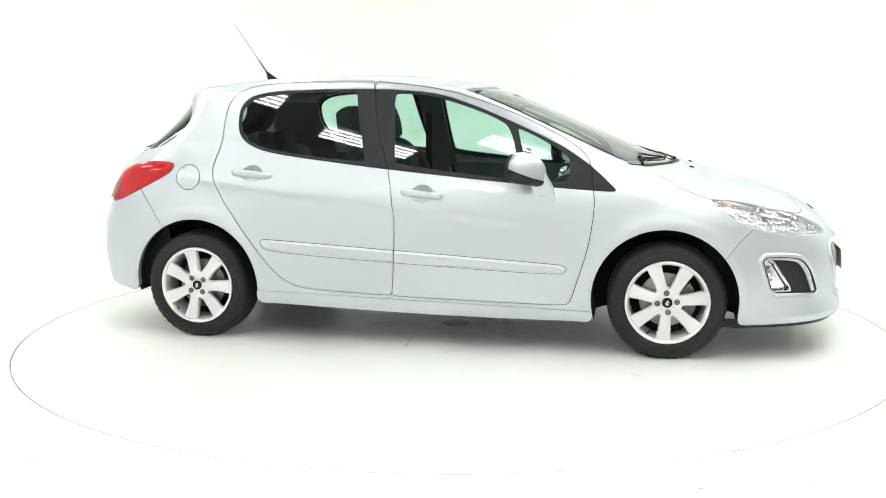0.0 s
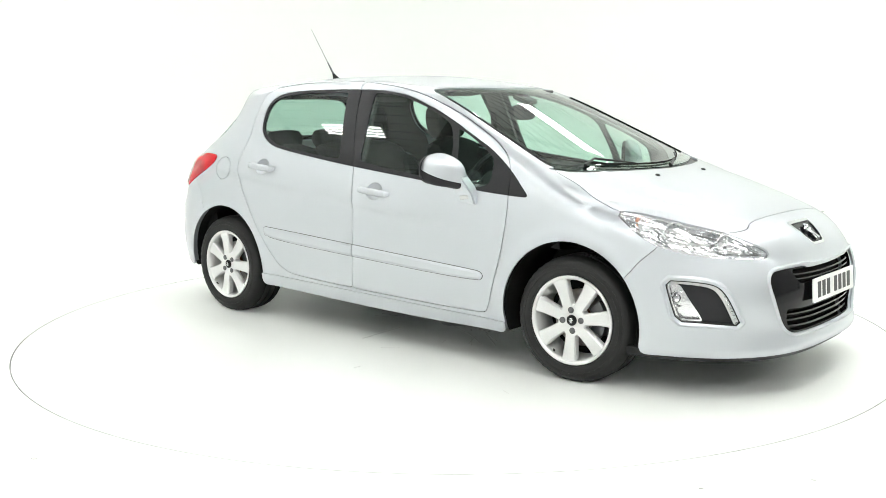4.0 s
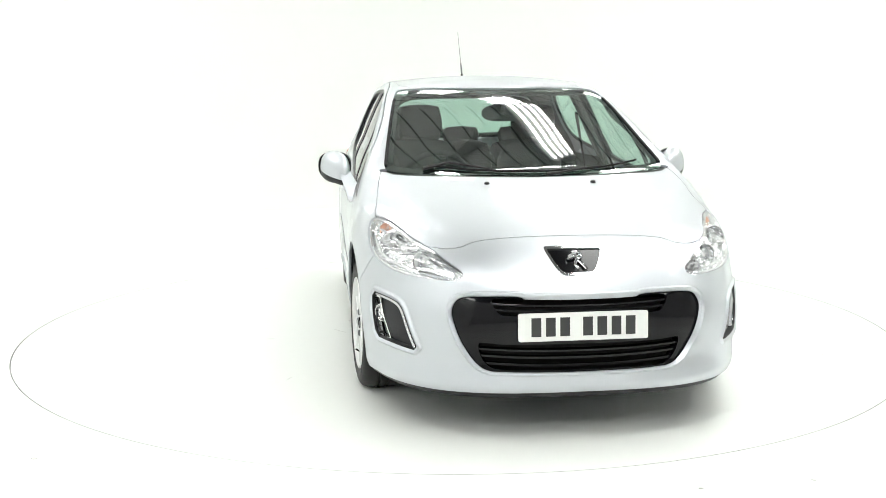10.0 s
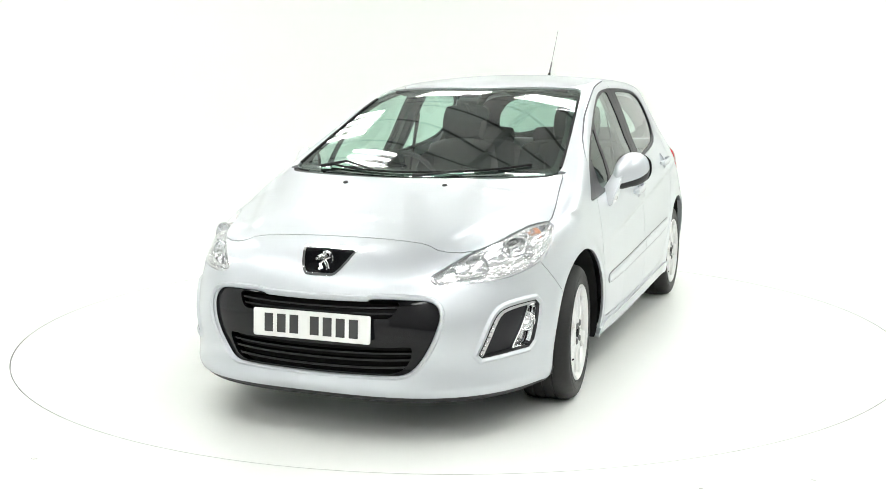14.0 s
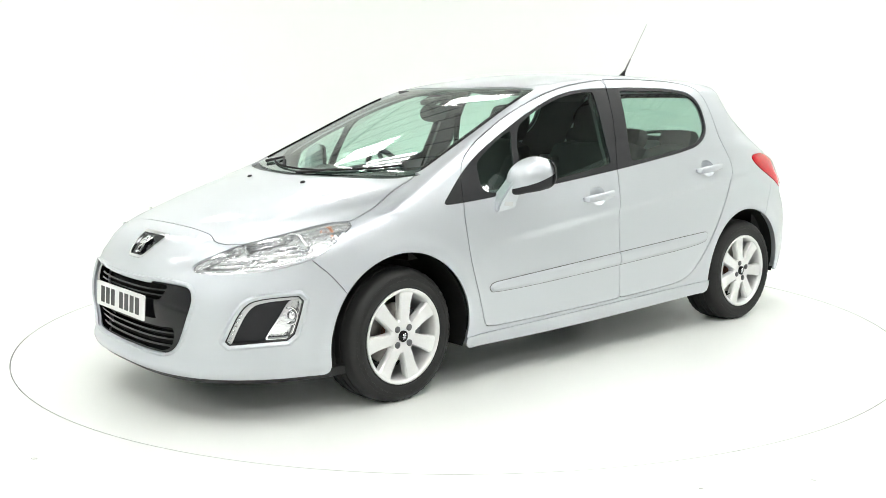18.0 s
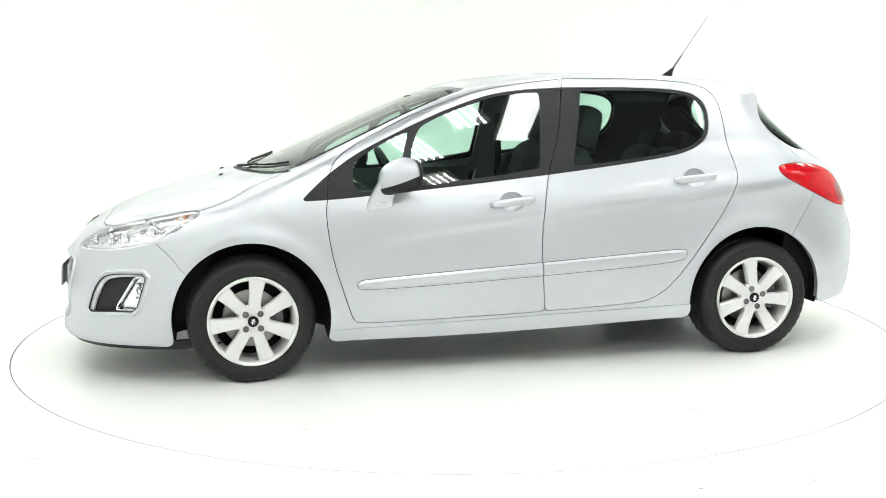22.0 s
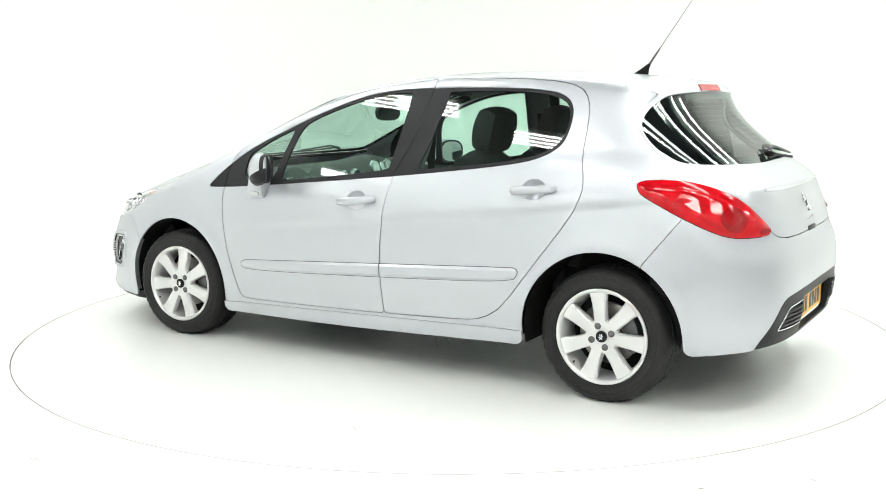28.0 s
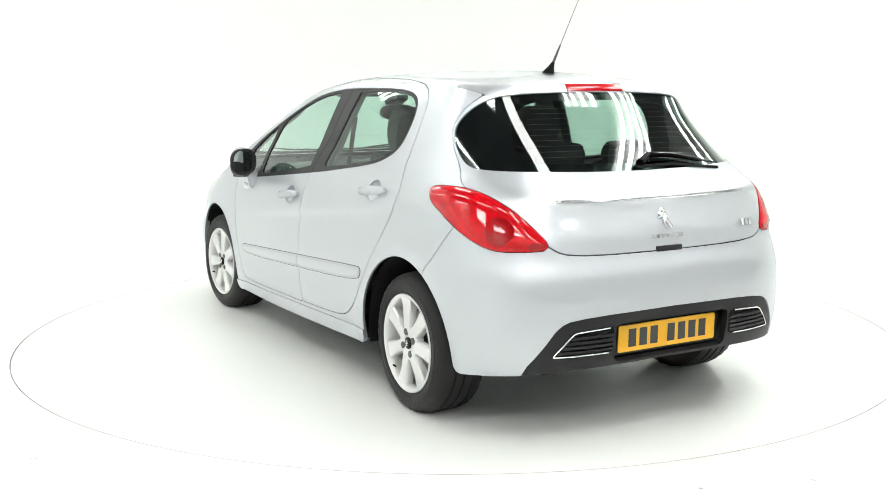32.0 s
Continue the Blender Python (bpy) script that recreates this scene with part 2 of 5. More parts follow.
# unseen lights added round the camera side to brighten the car's near face
for k in range(7):
    light_fixture(pose(0, 0, 0, 0, 0, -160 + 23 * k) @ pose(7.5, 0, CEIL - 0.2), 1.7)
light_panel(pose(0, 0, 0, 0, 0, GRID) @ pose(0.10, -2.40, CEIL - 0.2, 0, 0, -30), 4.2)
TABLE = turntable()

# ---- body form ----
def curve(*pts):
    """A smooth spline through (u, v) stations."""
    p = np.array(pts, float)
    u, v = p[:, 0], p[:, 1]
    h, n = np.diff(u), len(u)
    d = np.diff(v) / h
    a, r = np.zeros((n, n)), np.zeros(n)
    a[0, :2], r[0], a[-1, -2:], r[-1] = (2, 1), 3 * d[0], (1, 2), 3 * d[-1]
    for i in range(1, n - 1):
        a[i, i - 1:i + 2] = h[i], 2 * (h[i - 1] + h[i]), h[i - 1]
        r[i] = 3 * (h[i] * d[i - 1] + h[i - 1] * d[i])
    m = np.linalg.solve(a, r)

    def at(x):
        x = np.clip(x, u[0], u[-1])
        i = np.clip(np.searchsorted(u, x, side="right") - 1, 0, len(u) - 2)
        h = u[i + 1] - u[i]
        s = (x - u[i]) / h
        return ((2 * s**3 - 3 * s**2 + 1) * v[i] + (s**3 - 2 * s**2 + s) * h * m[i]
                + (3 * s**2 - 2 * s**3) * v[i + 1] + (s**3 - s**2) * h * m[i + 1])
    return at


def smin(a, b, k):
    h = np.clip(0.5 + 0.5 * (b - a) / k, 0, 1)
    return b + (a - b) * h - k * h * (1 - h)


def smax(a, b, k):
    return -smin(-a, -b, k)


NOSE = curve((0.05, 2.10), (0.12, 2.17), (0.18, 2.215), (0.22, 2.238), (0.255, 2.238), (0.30, 2.226), (0.38, 2.232), (0.46, 2.24), (0.54, 2.232), (0.6, 2.21), (0.68, 2.17), (0.76, 2.11), (0.9, 1.98))
TAIL = curve((0.15, -1.95), (0.22, -1.99), (0.3, -2.02), (0.42, -2.04), (0.55, -2.04), (0.66, -2.025), (0.72, -2.0), (0.8, -1.977), (0.9, -1.94), (0.96, -1.91),
             (1.03, -1.81), (1.1, -1.725), (1.2, -1.61), (1.3, -1.53), (1.38, -1.5), (1.46, -1.47))
WIDTH = curve((0.12, 0.80), (0.2, 0.836), (0.32, 0.860), (0.48, 0.869), (0.65, 0.865), (0.8, 0.849), (0.92, 0.819), (1.05, 0.771), (1.2, 0.709), (1.35, 0.639), (1.5, 0.558))
HOOD = curve((0.6, 1.12), (0.9, 1.08), (1.2, 1.017), (1.44, 0.957), (1.58, 0.917), (1.72, 0.876), (1.86, 0.832), (1.97, 0.79), (2.06, 0.75), (2.13, 0.706), (2.3, 0.57))
SCREEN = curve((0.85, 1.57), (1.0, 1.25), (1.139, 0.93), (1.281, 0.60), (1.40, 0.31), (1.47, 0.12))
ROOF = curve((-1.8, 1.33), (-1.56, 1.402), (-1.45, 1.425), (-1.33, 1.442), (-1.11, 1.465), (-0.86, 1.48), (-0.5, 1.485), (-0.2, 1.477), (0.0, 1.458), (0.2, 1.432), (0.5, 1.36))


def body(x, y, z):
    """Below zero inside the car's outer form."""
    a = np.abs(y)
    w = WIDTH(z)
    crease = 0.74 - 0.108 * (x - 0.02)
    band = np.clip((0.85 - x) / 0.5, 0, 1) * np.clip((x + 1.75) / 0.4, 0, 1)
    w = w + 0.011 * band * (1 / (1 + np.exp(np.clip((crease - z) / 0.008, -40, 40))) - 0.5) * np.exp(-((z - crease) / 0.16) ** 2)
    flare = np.exp(-((np.hypot(np.abs(x) - 1.304, z - 0.3) - 0.40) / 0.05) ** 2)
    w = w + 0.010 * flare
    qf = np.clip((x - 1.15) / (NOSE(z) - 1.15), 0, None)
    qr = np.clip((-0.95 - x) / (-0.95 - TAIL(z)), 0, None)
    v = (a / w + 1e-9)
    n = 4.4 - 0.2 / (1 + np.exp(np.clip((1.0 - z) / 0.04, -40, 40)))
    m = 2.7 + 0.4 / (1 + np.exp(np.clip((z - 0.5) / 0.06, -40, 40))) + 0.5 / (1 + np.exp(np.clip((0.78 - z) / 0.04, -40, 40)))
    rear = ((qr**n + v**n) ** (1 / n) - 1) * w
    ends = np.where(x > 0, (qf**m + v**m) ** (1 / m) - 1, (qr**n + v**n) ** (1 / n) - 1) * w
    ends = ends - 0.008 * np.clip((x - 1.60) / 0.12, 0, 1) / (1 + np.exp(np.clip((z - 0.240) / 0.009, -40, 40)))
    ridge = 0.455 + 0.46 * (1.95 - x)
    hood = z - HOOD(x) + 0.024 * np.clip((2.05 - x) / 0.3, 0, 1) / (1 + np.exp(np.clip((ridge - a) / 0.015, -40, 40))) + 0.085 * (a / 0.8) ** 2.6 * np.clip((x - 0.7) / 0.7, 0, 1) 
    low = smax(ends, hood, 0.10)
    screen = (x - SCREEN(z) + 0.15 * (a / 0.72) ** 2.2) * 0.42
    roof = z - ROOF(x) + 0.042 * (a / 0.6) ** 2
    cab = smax(smax(rear, screen, 0.05), roof, 0.045)
    return smin(low, cab, 0.03 - 0.024 * np.clip((x - 0.45) / 0.3, 0, 1))



def side_glass(v):
    """Normals of the side glass: one even curve, upright and lengthwise."""
    n = np.stack([(v[:, 0] + 0.3) / 12, np.sign(v[:, 1]), 0.40 + 0.36 * (v[:, 2] - 1.0)], 1)
    return n / np.linalg.norm(n, axis=1)[:, None]


def rear_glass(v):
    """Normals of the rear window: one even curve down the glass and round its sides."""
    w, long, k = 0.709, 0.66, 4.2
    side = np.clip(np.abs(v[:, 1]) / w, 0, 0.985)
    q = (1 - side**k) ** (1 / k)
    back, flank = q ** (k - 1) / long, side ** (k - 1) / w
    n = np.stack([-back, np.sign(v[:, 1]) * flank, back * q * (1.20 - 2.0 * (v[:, 2] - 1.05)) + flank * side * 0.44], 1)
    return n / np.linalg.norm(n, axis=1)[:, None]


class Patch:
    """A piece of the outer skin that can be cut by fields (kept where a field is below zero)."""

    def __init__(self, v, n, quads, polys=()):
        self.v, self.n, self.q, self.p = v, n, quads, list(polys)

    def cut(self, field):
        val = field(self.v)
        keep = val < 0
        count = keep[self.q].sum(1) if len(self.q) else np.zeros(0, int)
        work = self.p + [tuple(f) for f in self.q[(count > 0) & (count < 4)]]
        quads, out, seen, nv, nn = self.q[count == 4], [], {}, [], []
        base = len(self.v)
        for f in work:
            got = []
            for a, b in zip(f, f[1:] + f[:1]):
                if keep[a]:
                    got.append(a)
                if keep[a] != keep[b]:
                    key = (min(a, b), max(a, b))
                    if key not in seen:
                        s = val[a] / (val[a] - val[b])
                        seen[key] = base + len(nv)
                        nv.append(self.v[a] + s * (self.v[b] - self.v[a]))
                        nn.append(self.n[a] + s * (self.n[b] - self.n[a]))
                    got.append(seen[key])
            if len(got) > 2:
                out.append(tuple(got))
        v = np.vstack([self.v, nv]) if nv else self.v
        n = np.vstack([self.n, nn]) if nn else self.n
        return Patch(v, n, quads, out).compact()

    def refine(self, times=1):
        """Splits each face into four."""
        p = self
        for _ in range(times):
            faces = [tuple(f) for f in p.q] + p.p
            v, n, mid, quads = list(p.v), list(p.n), {}, []
            for f in faces:
                c = len(v)
                v.append(p.v[list(f)].mean(0))
                n.append(p.n[list(f)].mean(0))
                e = []
                for a, b in zip(f, f[1:] + f[:1]):
                    key = (min(a, b), max(a, b))
                    if key not in mid:
                        mid[key] = len(v)
                        v.append((p.v[a] + p.v[b]) / 2)
                        n.append(p.n[a] + p.n[b])
                    e.append(mid[key])
                quads += [(f[i], e[i], c, e[i - 1]) for i in range(len(f))]
            n = np.array(n)
            p = Patch(np.array(v), n / np.linalg.norm(n, axis=1)[:, None], np.array(quads, int))
        return p

    def compact(self):
        used = np.unique(np.concatenate([self.q.ravel(), np.array([i for f in self.p for i in f], int)])).astype(int)
        index = np.zeros(len(self.v), int)
        index[used] = np.arange(len(used))
        return Patch(self.v[used], self.n[used], index[self.q] if len(self.q) else self.q, [tuple(index[list(f)]) for f in self.p])


def skin(h):
    """The body form as a mesh of even quads."""
    xs, zs = np.arange(-2.16, 2.36, h), np.arange(0.08, 1.56, h)
    half = np.arange(0.5, 61.5) * h
    g = body(xs[:, None, None], half[None, :, None], zs[None, None, :])
    g = np.concatenate([g[:, ::-1], g], 1)
    ys = np.concatenate([-half[::-1], half])
    s = g < 0
    c = sum(s[i:s.shape[0] - 1 + i, j:s.shape[1] - 1 + j, k:s.shape[2] - 1 + k].astype(np.int8) for i in (0, 1) for j in (0, 1) for k in (0, 1))
    cells = np.argwhere((c > 0) & (c < 8))
    ids = -np.ones(c.shape, int)
    ids[tuple(cells.T)] = np.arange(len(cells))
    acc, cnt = np.zeros((len(cells), 3)), np.zeros(len(cells))
    corners = [(i, j, k) for i in (0, 1) for j in (0, 1) for k in (0, 1)]
    for a in corners:
        for ax in range(3):
            if a[ax] == 0:
                b = tuple(v + (d == ax) for d, v in enumerate(a))
                fa, fb = g[tuple((cells + a).T)], g[tuple((cells + b).T)]
                m = (fa < 0) != (fb < 0)
                t = np.where(m, fa / np.where(m, fa - fb, 1), 0)
                pt = cells + np.array(a) + t[:, None] * (np.array(b) - np.array(a))
                acc += pt * m[:, None]
                cnt += m
    v = acc / cnt[:, None] * h + np.array([xs[0], ys[0], zs[0]])

    def slope(p):
        e = 0.002
        d = np.eye(3) * e
        return np.stack([(body(*(p + d[i]).T) - body(*(p - d[i]).T)) / (2 * e) for i in range(3)], 1)
    for _ in range(3):
        n = slope(v)
        step = body(*v.T) / np.maximum((n**2).sum(1), 1e-3)
        v = v - np.clip(step, -0.01, 0.01)[:, None] * n
    n = slope(v)
    n /= np.linalg.norm(n, axis=1)[:, None]
    quads = []
    for ax in range(3):
        o = [d for d in range(3) if d != ax]
        lo, hi = [slice(None)] * 3, [slice(None)] * 3
        lo[ax], hi[ax] = slice(0, -1), slice(1, None)
        a, b = s[tuple(lo)], s[tuple(hi)]
        e = np.argwhere(a != b)
        e = e[(e[:, o[0]] > 0) & (e[:, o[1]] > 0) & (e[:, o[0]] < s.shape[o[0]] - 1) & (e[:, o[1]] < s.shape[o[1]] - 1)]
        outw = a[tuple(e.T)]
        ring = []
        for d0, d1 in ((1, 1), (0, 1), (0, 0), (1, 0)):
            q = e.copy()
            q[:, o[0]] -= d0
            q[:, o[1]] -= d1
            ring.append(ids[tuple(q.T)])
        f = np.stack(ring, 1)
        flip = outw if ax == 1 else ~outw
        f[flip] = f[flip][:, ::-1]
        quads.append(f)
    f = np.concatenate(quads)
    f = f[(f >= 0).all(1)]
    return Patch(v, n, f)


SKIN = skin(0.0165)


# Fields over the skin: below zero inside an outline.
def rounded(pts, times=2):
    p = np.array(pts, float)
    for _ in range(times):
        q = np.roll(p, -1, 0)
        p = np.stack([0.75 * p + 0.25 * q, 0.25 * p + 0.75 * q], 1).reshape(-1, 2)
    return p


def outline(pts, u, soft=2, ku=1.0):
    """Signed distance to a closed outline in the plane u(V) -> (a, b)."""
    p = rounded(pts, soft) * (ku, 1)
    q = np.roll(p, -1, 0)

    def field(v):
        w = u(v) * (ku, 1)
        out = np.full(len(w), 9.0)
        near = ((w > p.min(0) - 0.12) & (w < p.max(0) + 0.12)).all(1)
        w = w[near]
        best, odd = np.full(len(w), 9.0), np.zeros(len(w), bool)
        for a, b in zip(p, q):
            d, e = b - a, w - a
            t = np.clip((e @ d) / (d @ d + 1e-12), 0, 1)
            best = np.minimum(best, ((e - t[:, None] * d) ** 2).sum(1))
            cross = (a[1] > w[:, 1]) != (b[1] > w[:, 1])
            odd ^= cross & (w[:, 0] < d[0] * (w[:, 1] - a[1]) / (d[1] if abs(d[1]) > 1e-12 else 1e-12) + a[0])
        out[near] = np.where(odd, -1, 1) * np.sqrt(best)
        return out
    return field


def xz(*pts, soft=2):
    return outline(pts, lambda v: v[:, [0, 2]], soft)


def xy(*pts, soft=2):
    return outline([*pts, *[(x, -y) for x, y in pts[::-1]]], lambda v: v[:, [0, 1]], soft)


def yz(*pts, soft=2):
    return outline(pts, lambda v: np.stack([np.abs(v[:, 1]), v[:, 2]], 1), soft)


def fz(*pts, soft=2):
    """Round the nose: degrees about (1, 0) and height."""
    return outline(pts, lambda v: np.stack([np.degrees(np.arctan2(np.abs(v[:, 1]), v[:, 0] - 1.0)), v[:, 2]], 1), soft, 0.0195)


def rz(*pts, soft=2):
    """Round the tail: degrees about (-0.9, 0) and height."""
    return outline(pts, lambda v: np.stack([np.degrees(np.arctan2(np.abs(v[:, 1]), -0.9 - v[:, 0])), v[:, 2]], 1), soft, 0.0185)


def inside(f, gap=0.0):
    return lambda v: f(v) + gap


def outside(f, gap=0.0):
    return lambda v: gap - f(v)


def either(*fs):
    return lambda v: np.min([f(v) for f in fs], axis=0)


def ahead(x):
    return lambda v: x - v[:, 0]


def behind(x):
    return lambda v: v[:, 0] - x


def over(z):
    return lambda v: z - v[:, 2]


def under(z):
    return lambda v: v[:, 2] - z


def band(h, t, sag=lambda v: 0.0):
    """Two fields that keep a level band of half height t round h."""
    return [lambda v: v[:, 2] - h - t - sag(v), lambda v: h - t + sag(v) - v[:, 2]]


def on(s):
    return lambda v: 0.02 - s * v[:, 1]


def panel(name, fields, material, parent, label="", off=0.0, flange=0.012, start=None, shape=None, bend=None):
    """One skin panel cut out by fields, moved off along its normals, with returned edges."""
    p = start or SKIN
    for f in fields:
        p = p.cut(f)
    if not len(p.v):
        return None
    n = p.n / np.linalg.norm(p.n, axis=1)[:, None]
    d = off if shape is None else off + shape(p.v)
    v = p.v + n * (d[:, None] if shape is not None else d)
    if shape is not None:
        e = 0.0008
        g = np.stack([(shape(p.v + e * np.eye(3)[i]) - shape(p.v - e * np.eye(3)[i])) / (2 * e) for i in range(3)], 1)
        g -= n * (g * n).sum(1)[:, None]
        n = n - np.clip(g, -1.5, 1.5)
        n /= np.linalg.norm(n, axis=1)[:, None]
    if bend is not None:
        n = bend(p.v)
    faces = [tuple(f) for f in p.q] + p.p
    verts, norms = [v], [n]
    if flange:
        edges = {}
        for f in faces:
            for a, b in zip(f, f[1:] + f[:1]):
                edges[(a, b)] = edges.get((a, b), 0) + 1
        rim = np.array([e for e in edges if (e[1], e[0]) not in edges], int).reshape(-1, 2)
        if len(rim):
            a, b = v[rim[:, 0]], v[rim[:, 1]]
            na, nb = n[rim[:, 0]], n[rim[:, 1]]
            out = np.cross(b - a, na)
            out /= np.linalg.norm(out, axis=1)[:, None] + 1e-12
            k, base = len(rim), len(v)
            verts += [a, b, b - nb * flange, a - na * flange]
            norms += [out] * 4
            i = np.arange(k)
            faces += [tuple(r) for r in np.stack([base + k + i, base + i, base + 3 * k + i, base + 2 * k + i], 1)]
    verts, norms = np.concatenate(verts), np.concatenate(norms)
    me = bpy.data.meshes.new(name)
    me.from_pydata(verts.tolist(), [], [tuple(int(i) for i in f) for f in faces])
    me.shade_smooth()
    me.normals_split_custom_set_from_vertices(norms.tolist())
    me.materials.append(material)
    ob = new(name, me)
    ob.parent = parent
    if label:
        ob["label"] = label
    return ob


CAR = tagged(new("car"), "silver five-door hatchback car standing on the turntable", "car")

# ---- outlines of the openings and panels ----
B_GAP = ((-0.308, 1.441), (-0.256, 1.162), (-0.183, 0.999), (-0.153, 0.864), (-0.130, 0.672), (-0.131, 0.505), (-0.145, 0.33), (-0.149, 0.29))
DOOR_F = xz((0.79, 0.268), (0.816, 0.285), (0.851, 0.395), (0.903, 0.564), (0.927, 0.705), (0.935, 0.814), (0.927, 0.868), (0.917, 0.985), (0.875, 1.065), (0.771, 1.133),
            (0.66, 1.187), (0.52, 1.253), (0.378, 1.308), (0.236, 1.355), (0.094, 1.39), (-0.049, 1.414), (-0.28, 1.439), *B_GAP, (-0.12, 0.283), (0.1, 0.278), (0.6, 0.268), soft=1)
DOOR_R = xz((-0.17, 0.286), (-0.6, 0.303), (-0.713, 0.32), (-0.822, 0.389), (-0.995, 0.614), (-1.146, 0.819), (-1.195, 0.927), (-1.189, 0.994), (-1.161, 1.089), (-1.162, 1.24),
            (-1.146, 1.337), (-1.086, 1.402), (-0.906, 1.432), (-0.594, 1.444), (-0.34, 1.442), *B_GAP, soft=1)
DLO = xz((1.045, 0.874), (1.03, 0.89), (0.931, 0.982), (0.795, 1.076), (0.657, 1.144), (0.517, 1.207), (0.377, 1.267), (0.236, 1.319), (0.094, 1.363), (-0.048, 1.384), (-0.205, 1.395),
         (-0.404, 1.399), (-0.758, 1.395), (-0.956, 1.38), (-1.039, 1.352), (-1.081, 1.296), (-1.079, 1.199), (-1.052, 1.13), (-0.965, 1.076), (-0.824, 1.042), (-0.46, 0.998),
         (-0.182, 0.967), (0.373, 0.915), (0.789, 0.879), (0.983, 0.868), (1.04, 0.868))
GLASS_F = xz((0.483, 1.193), (0.377, 1.252), (0.236, 1.304), (0.094, 1.347), (-0.048, 1.37), (-0.16, 1.379), (-0.185, 1.37), (-0.145, 1.01), (-0.13, 0.998), (0.095, 0.967), (0.373, 0.936),
             (0.52, 0.922), (0.541, 0.935))
GLASS_Q = xz((0.803, 0.897), (0.799, 1.03), (0.78, 1.055), (0.656, 1.13), (0.522, 1.19), (0.515, 1.18), (0.564, 1.029), (0.589, 0.912))
GLASS_R = xz((-0.403, 1.383), (-0.758, 1.381), (-0.941, 1.366), (-1.024, 1.338), (-1.066, 1.29), (-1.064, 1.199), (-1.036, 1.141), (-0.952, 1.09), (-0.797, 1.055), (-0.461, 1.018),
             (-0.318, 1.005), (-0.31, 1.02), (-0.355, 1.161), (-0.398, 1.37))
HEADLAMP = fz((57.5, 0.829), (50.3, 0.823), (44, 0.80), (36.4, 0.768), (30.7, 0.74), (26.8, 0.706), (23.2, 0.672), (22.3, 0.652), (23.5, 0.632), (28.1, 0.634), (37, 0.642), (44.1, 0.668),
              (49, 0.70), (53, 0.755), soft=1)
FOG = fz((46, 0.541), (41, 0.541), (36.8, 0.532), (35.0, 0.514), (33.6, 0.474), (32.2, 0.41), (30.6, 0.342), (35, 0.350), (39.2, 0.356), (43.5, 0.357), (45.1, 0.457), soft=1)
FOG_LAMP = fz((45.6, 0.526), (44.5, 0.528), (43.2, 0.527), (42.4, 0.51), (41.0, 0.455), (38.4, 0.372), (38.6, 0.362), (40.0, 0.360), (42.9, 0.360), (43.5, 0.37), (44.8, 0.45), soft=1)
GRILLE = yz((-0.9, 0.573), (0.22, 0.574), (0.25, 0.587), (0.45, 0.583), (0.495, 0.568), (0.515, 0.53), (0.513, 0.49), (0.488, 0.41), (0.443, 0.334), (0.40, 0.292), (0.33, 0.279), (-0.9, 0.276))
INTAKE_TOP = yz((-0.9, 0.574), (0.30, 0.579), (0.364, 0.577), (0.35, 0.54), (0.33, 0.512), (0.29, 0.506), (-0.9, 0.503), soft=1)
INTAKE_LOW = yz((-0.9, 0.385), (0.30, 0.387), (0.405, 0.398), (0.415, 0.386), (0.40, 0.33), (0.365, 0.297), (0.30, 0.287), (-0.9, 0.285), soft=1)
BADGE = yz((-0.9, 0.755), (0.11, 0.756), (0.126, 0.748), (0.093, 0.684), (0.07, 0.657), (0.05, 0.65), (-0.9, 0.647), soft=1)
BONNET = xy((1.978, 0.0), (1.978, 0.336), (1.981, 0.40), (1.999, 0.451), (1.966, 0.546), (1.85, 0.655), (1.70, 0.728), (1.53, 0.775), (1.35, 0.752), (1.12, 0.722), (1.125, 0.70), (1.195, 0.649),
            (1.30, 0.40), (1.345, 0.2), (1.36, 0.0), soft=1)
SCREEN_OUT = xy((0.292, 0.0), (0.285, 0.12), (0.25, 0.3), (0.20, 0.52), (0.20, 0.56), (0.25, 0.584), (0.678, 0.648), (0.934, 0.682), (1.08, 0.70), (1.12, 0.68), (1.165, 0.61), (1.27, 0.37), (1.31, 0.18), (1.325, 0.0), soft=1)
SCREEN_IN = xy((0.345, 0.0), (0.335, 0.12), (0.30, 0.3), (0.262, 0.48), (0.265, 0.535), (0.31, 0.556), (0.678, 0.612), (0.934, 0.645), (1.05, 0.655), (1.08, 0.64), (1.12, 0.56), (1.20, 0.37), (1.235, 0.18), (1.25, 0.0), soft=1)
COWL = xy((1.30, 0.0), (1.285, 0.18), (1.25, 0.37), (1.14, 0.62), (1.08, 0.725), (1.12, 0.722), (1.125, 0.70), (1.195, 0.649), (1.30, 0.40), (1.345, 0.2), (1.36, 0.0), soft=1)
ROOF_PANEL = xy((0.272, 0.0), (0.265, 0.12), (0.23, 0.3), (0.185, 0.535), (-0.3, 0.553), (-0.8, 0.54), (-1.25, 0.495), (-1.275, 0.25), (-1.28, 0.0), soft=1)
HATCH_LOW = rz((-9, 0.735), (12, 0.735), (24, 0.742), (27.5, 0.765), (33, 0.86), (40, 0.96), (45.5, 0.993), (47.2, 1.012), (47.9, 1.065), (51.4, 1.137), (53.6, 1.2), (53.6, 1.242), (51.4, 1.30),
               (47.5, 1.345), (43, 1.375), (20, 1.46), (-9, 1.47), soft=1)


def hatch_top(v):
    return np.maximum(v[:, 0] + 1.285, 1.345 - v[:, 2] + 0.6 * np.clip(np.abs(v[:, 1]) - 0.50, 0, 1))


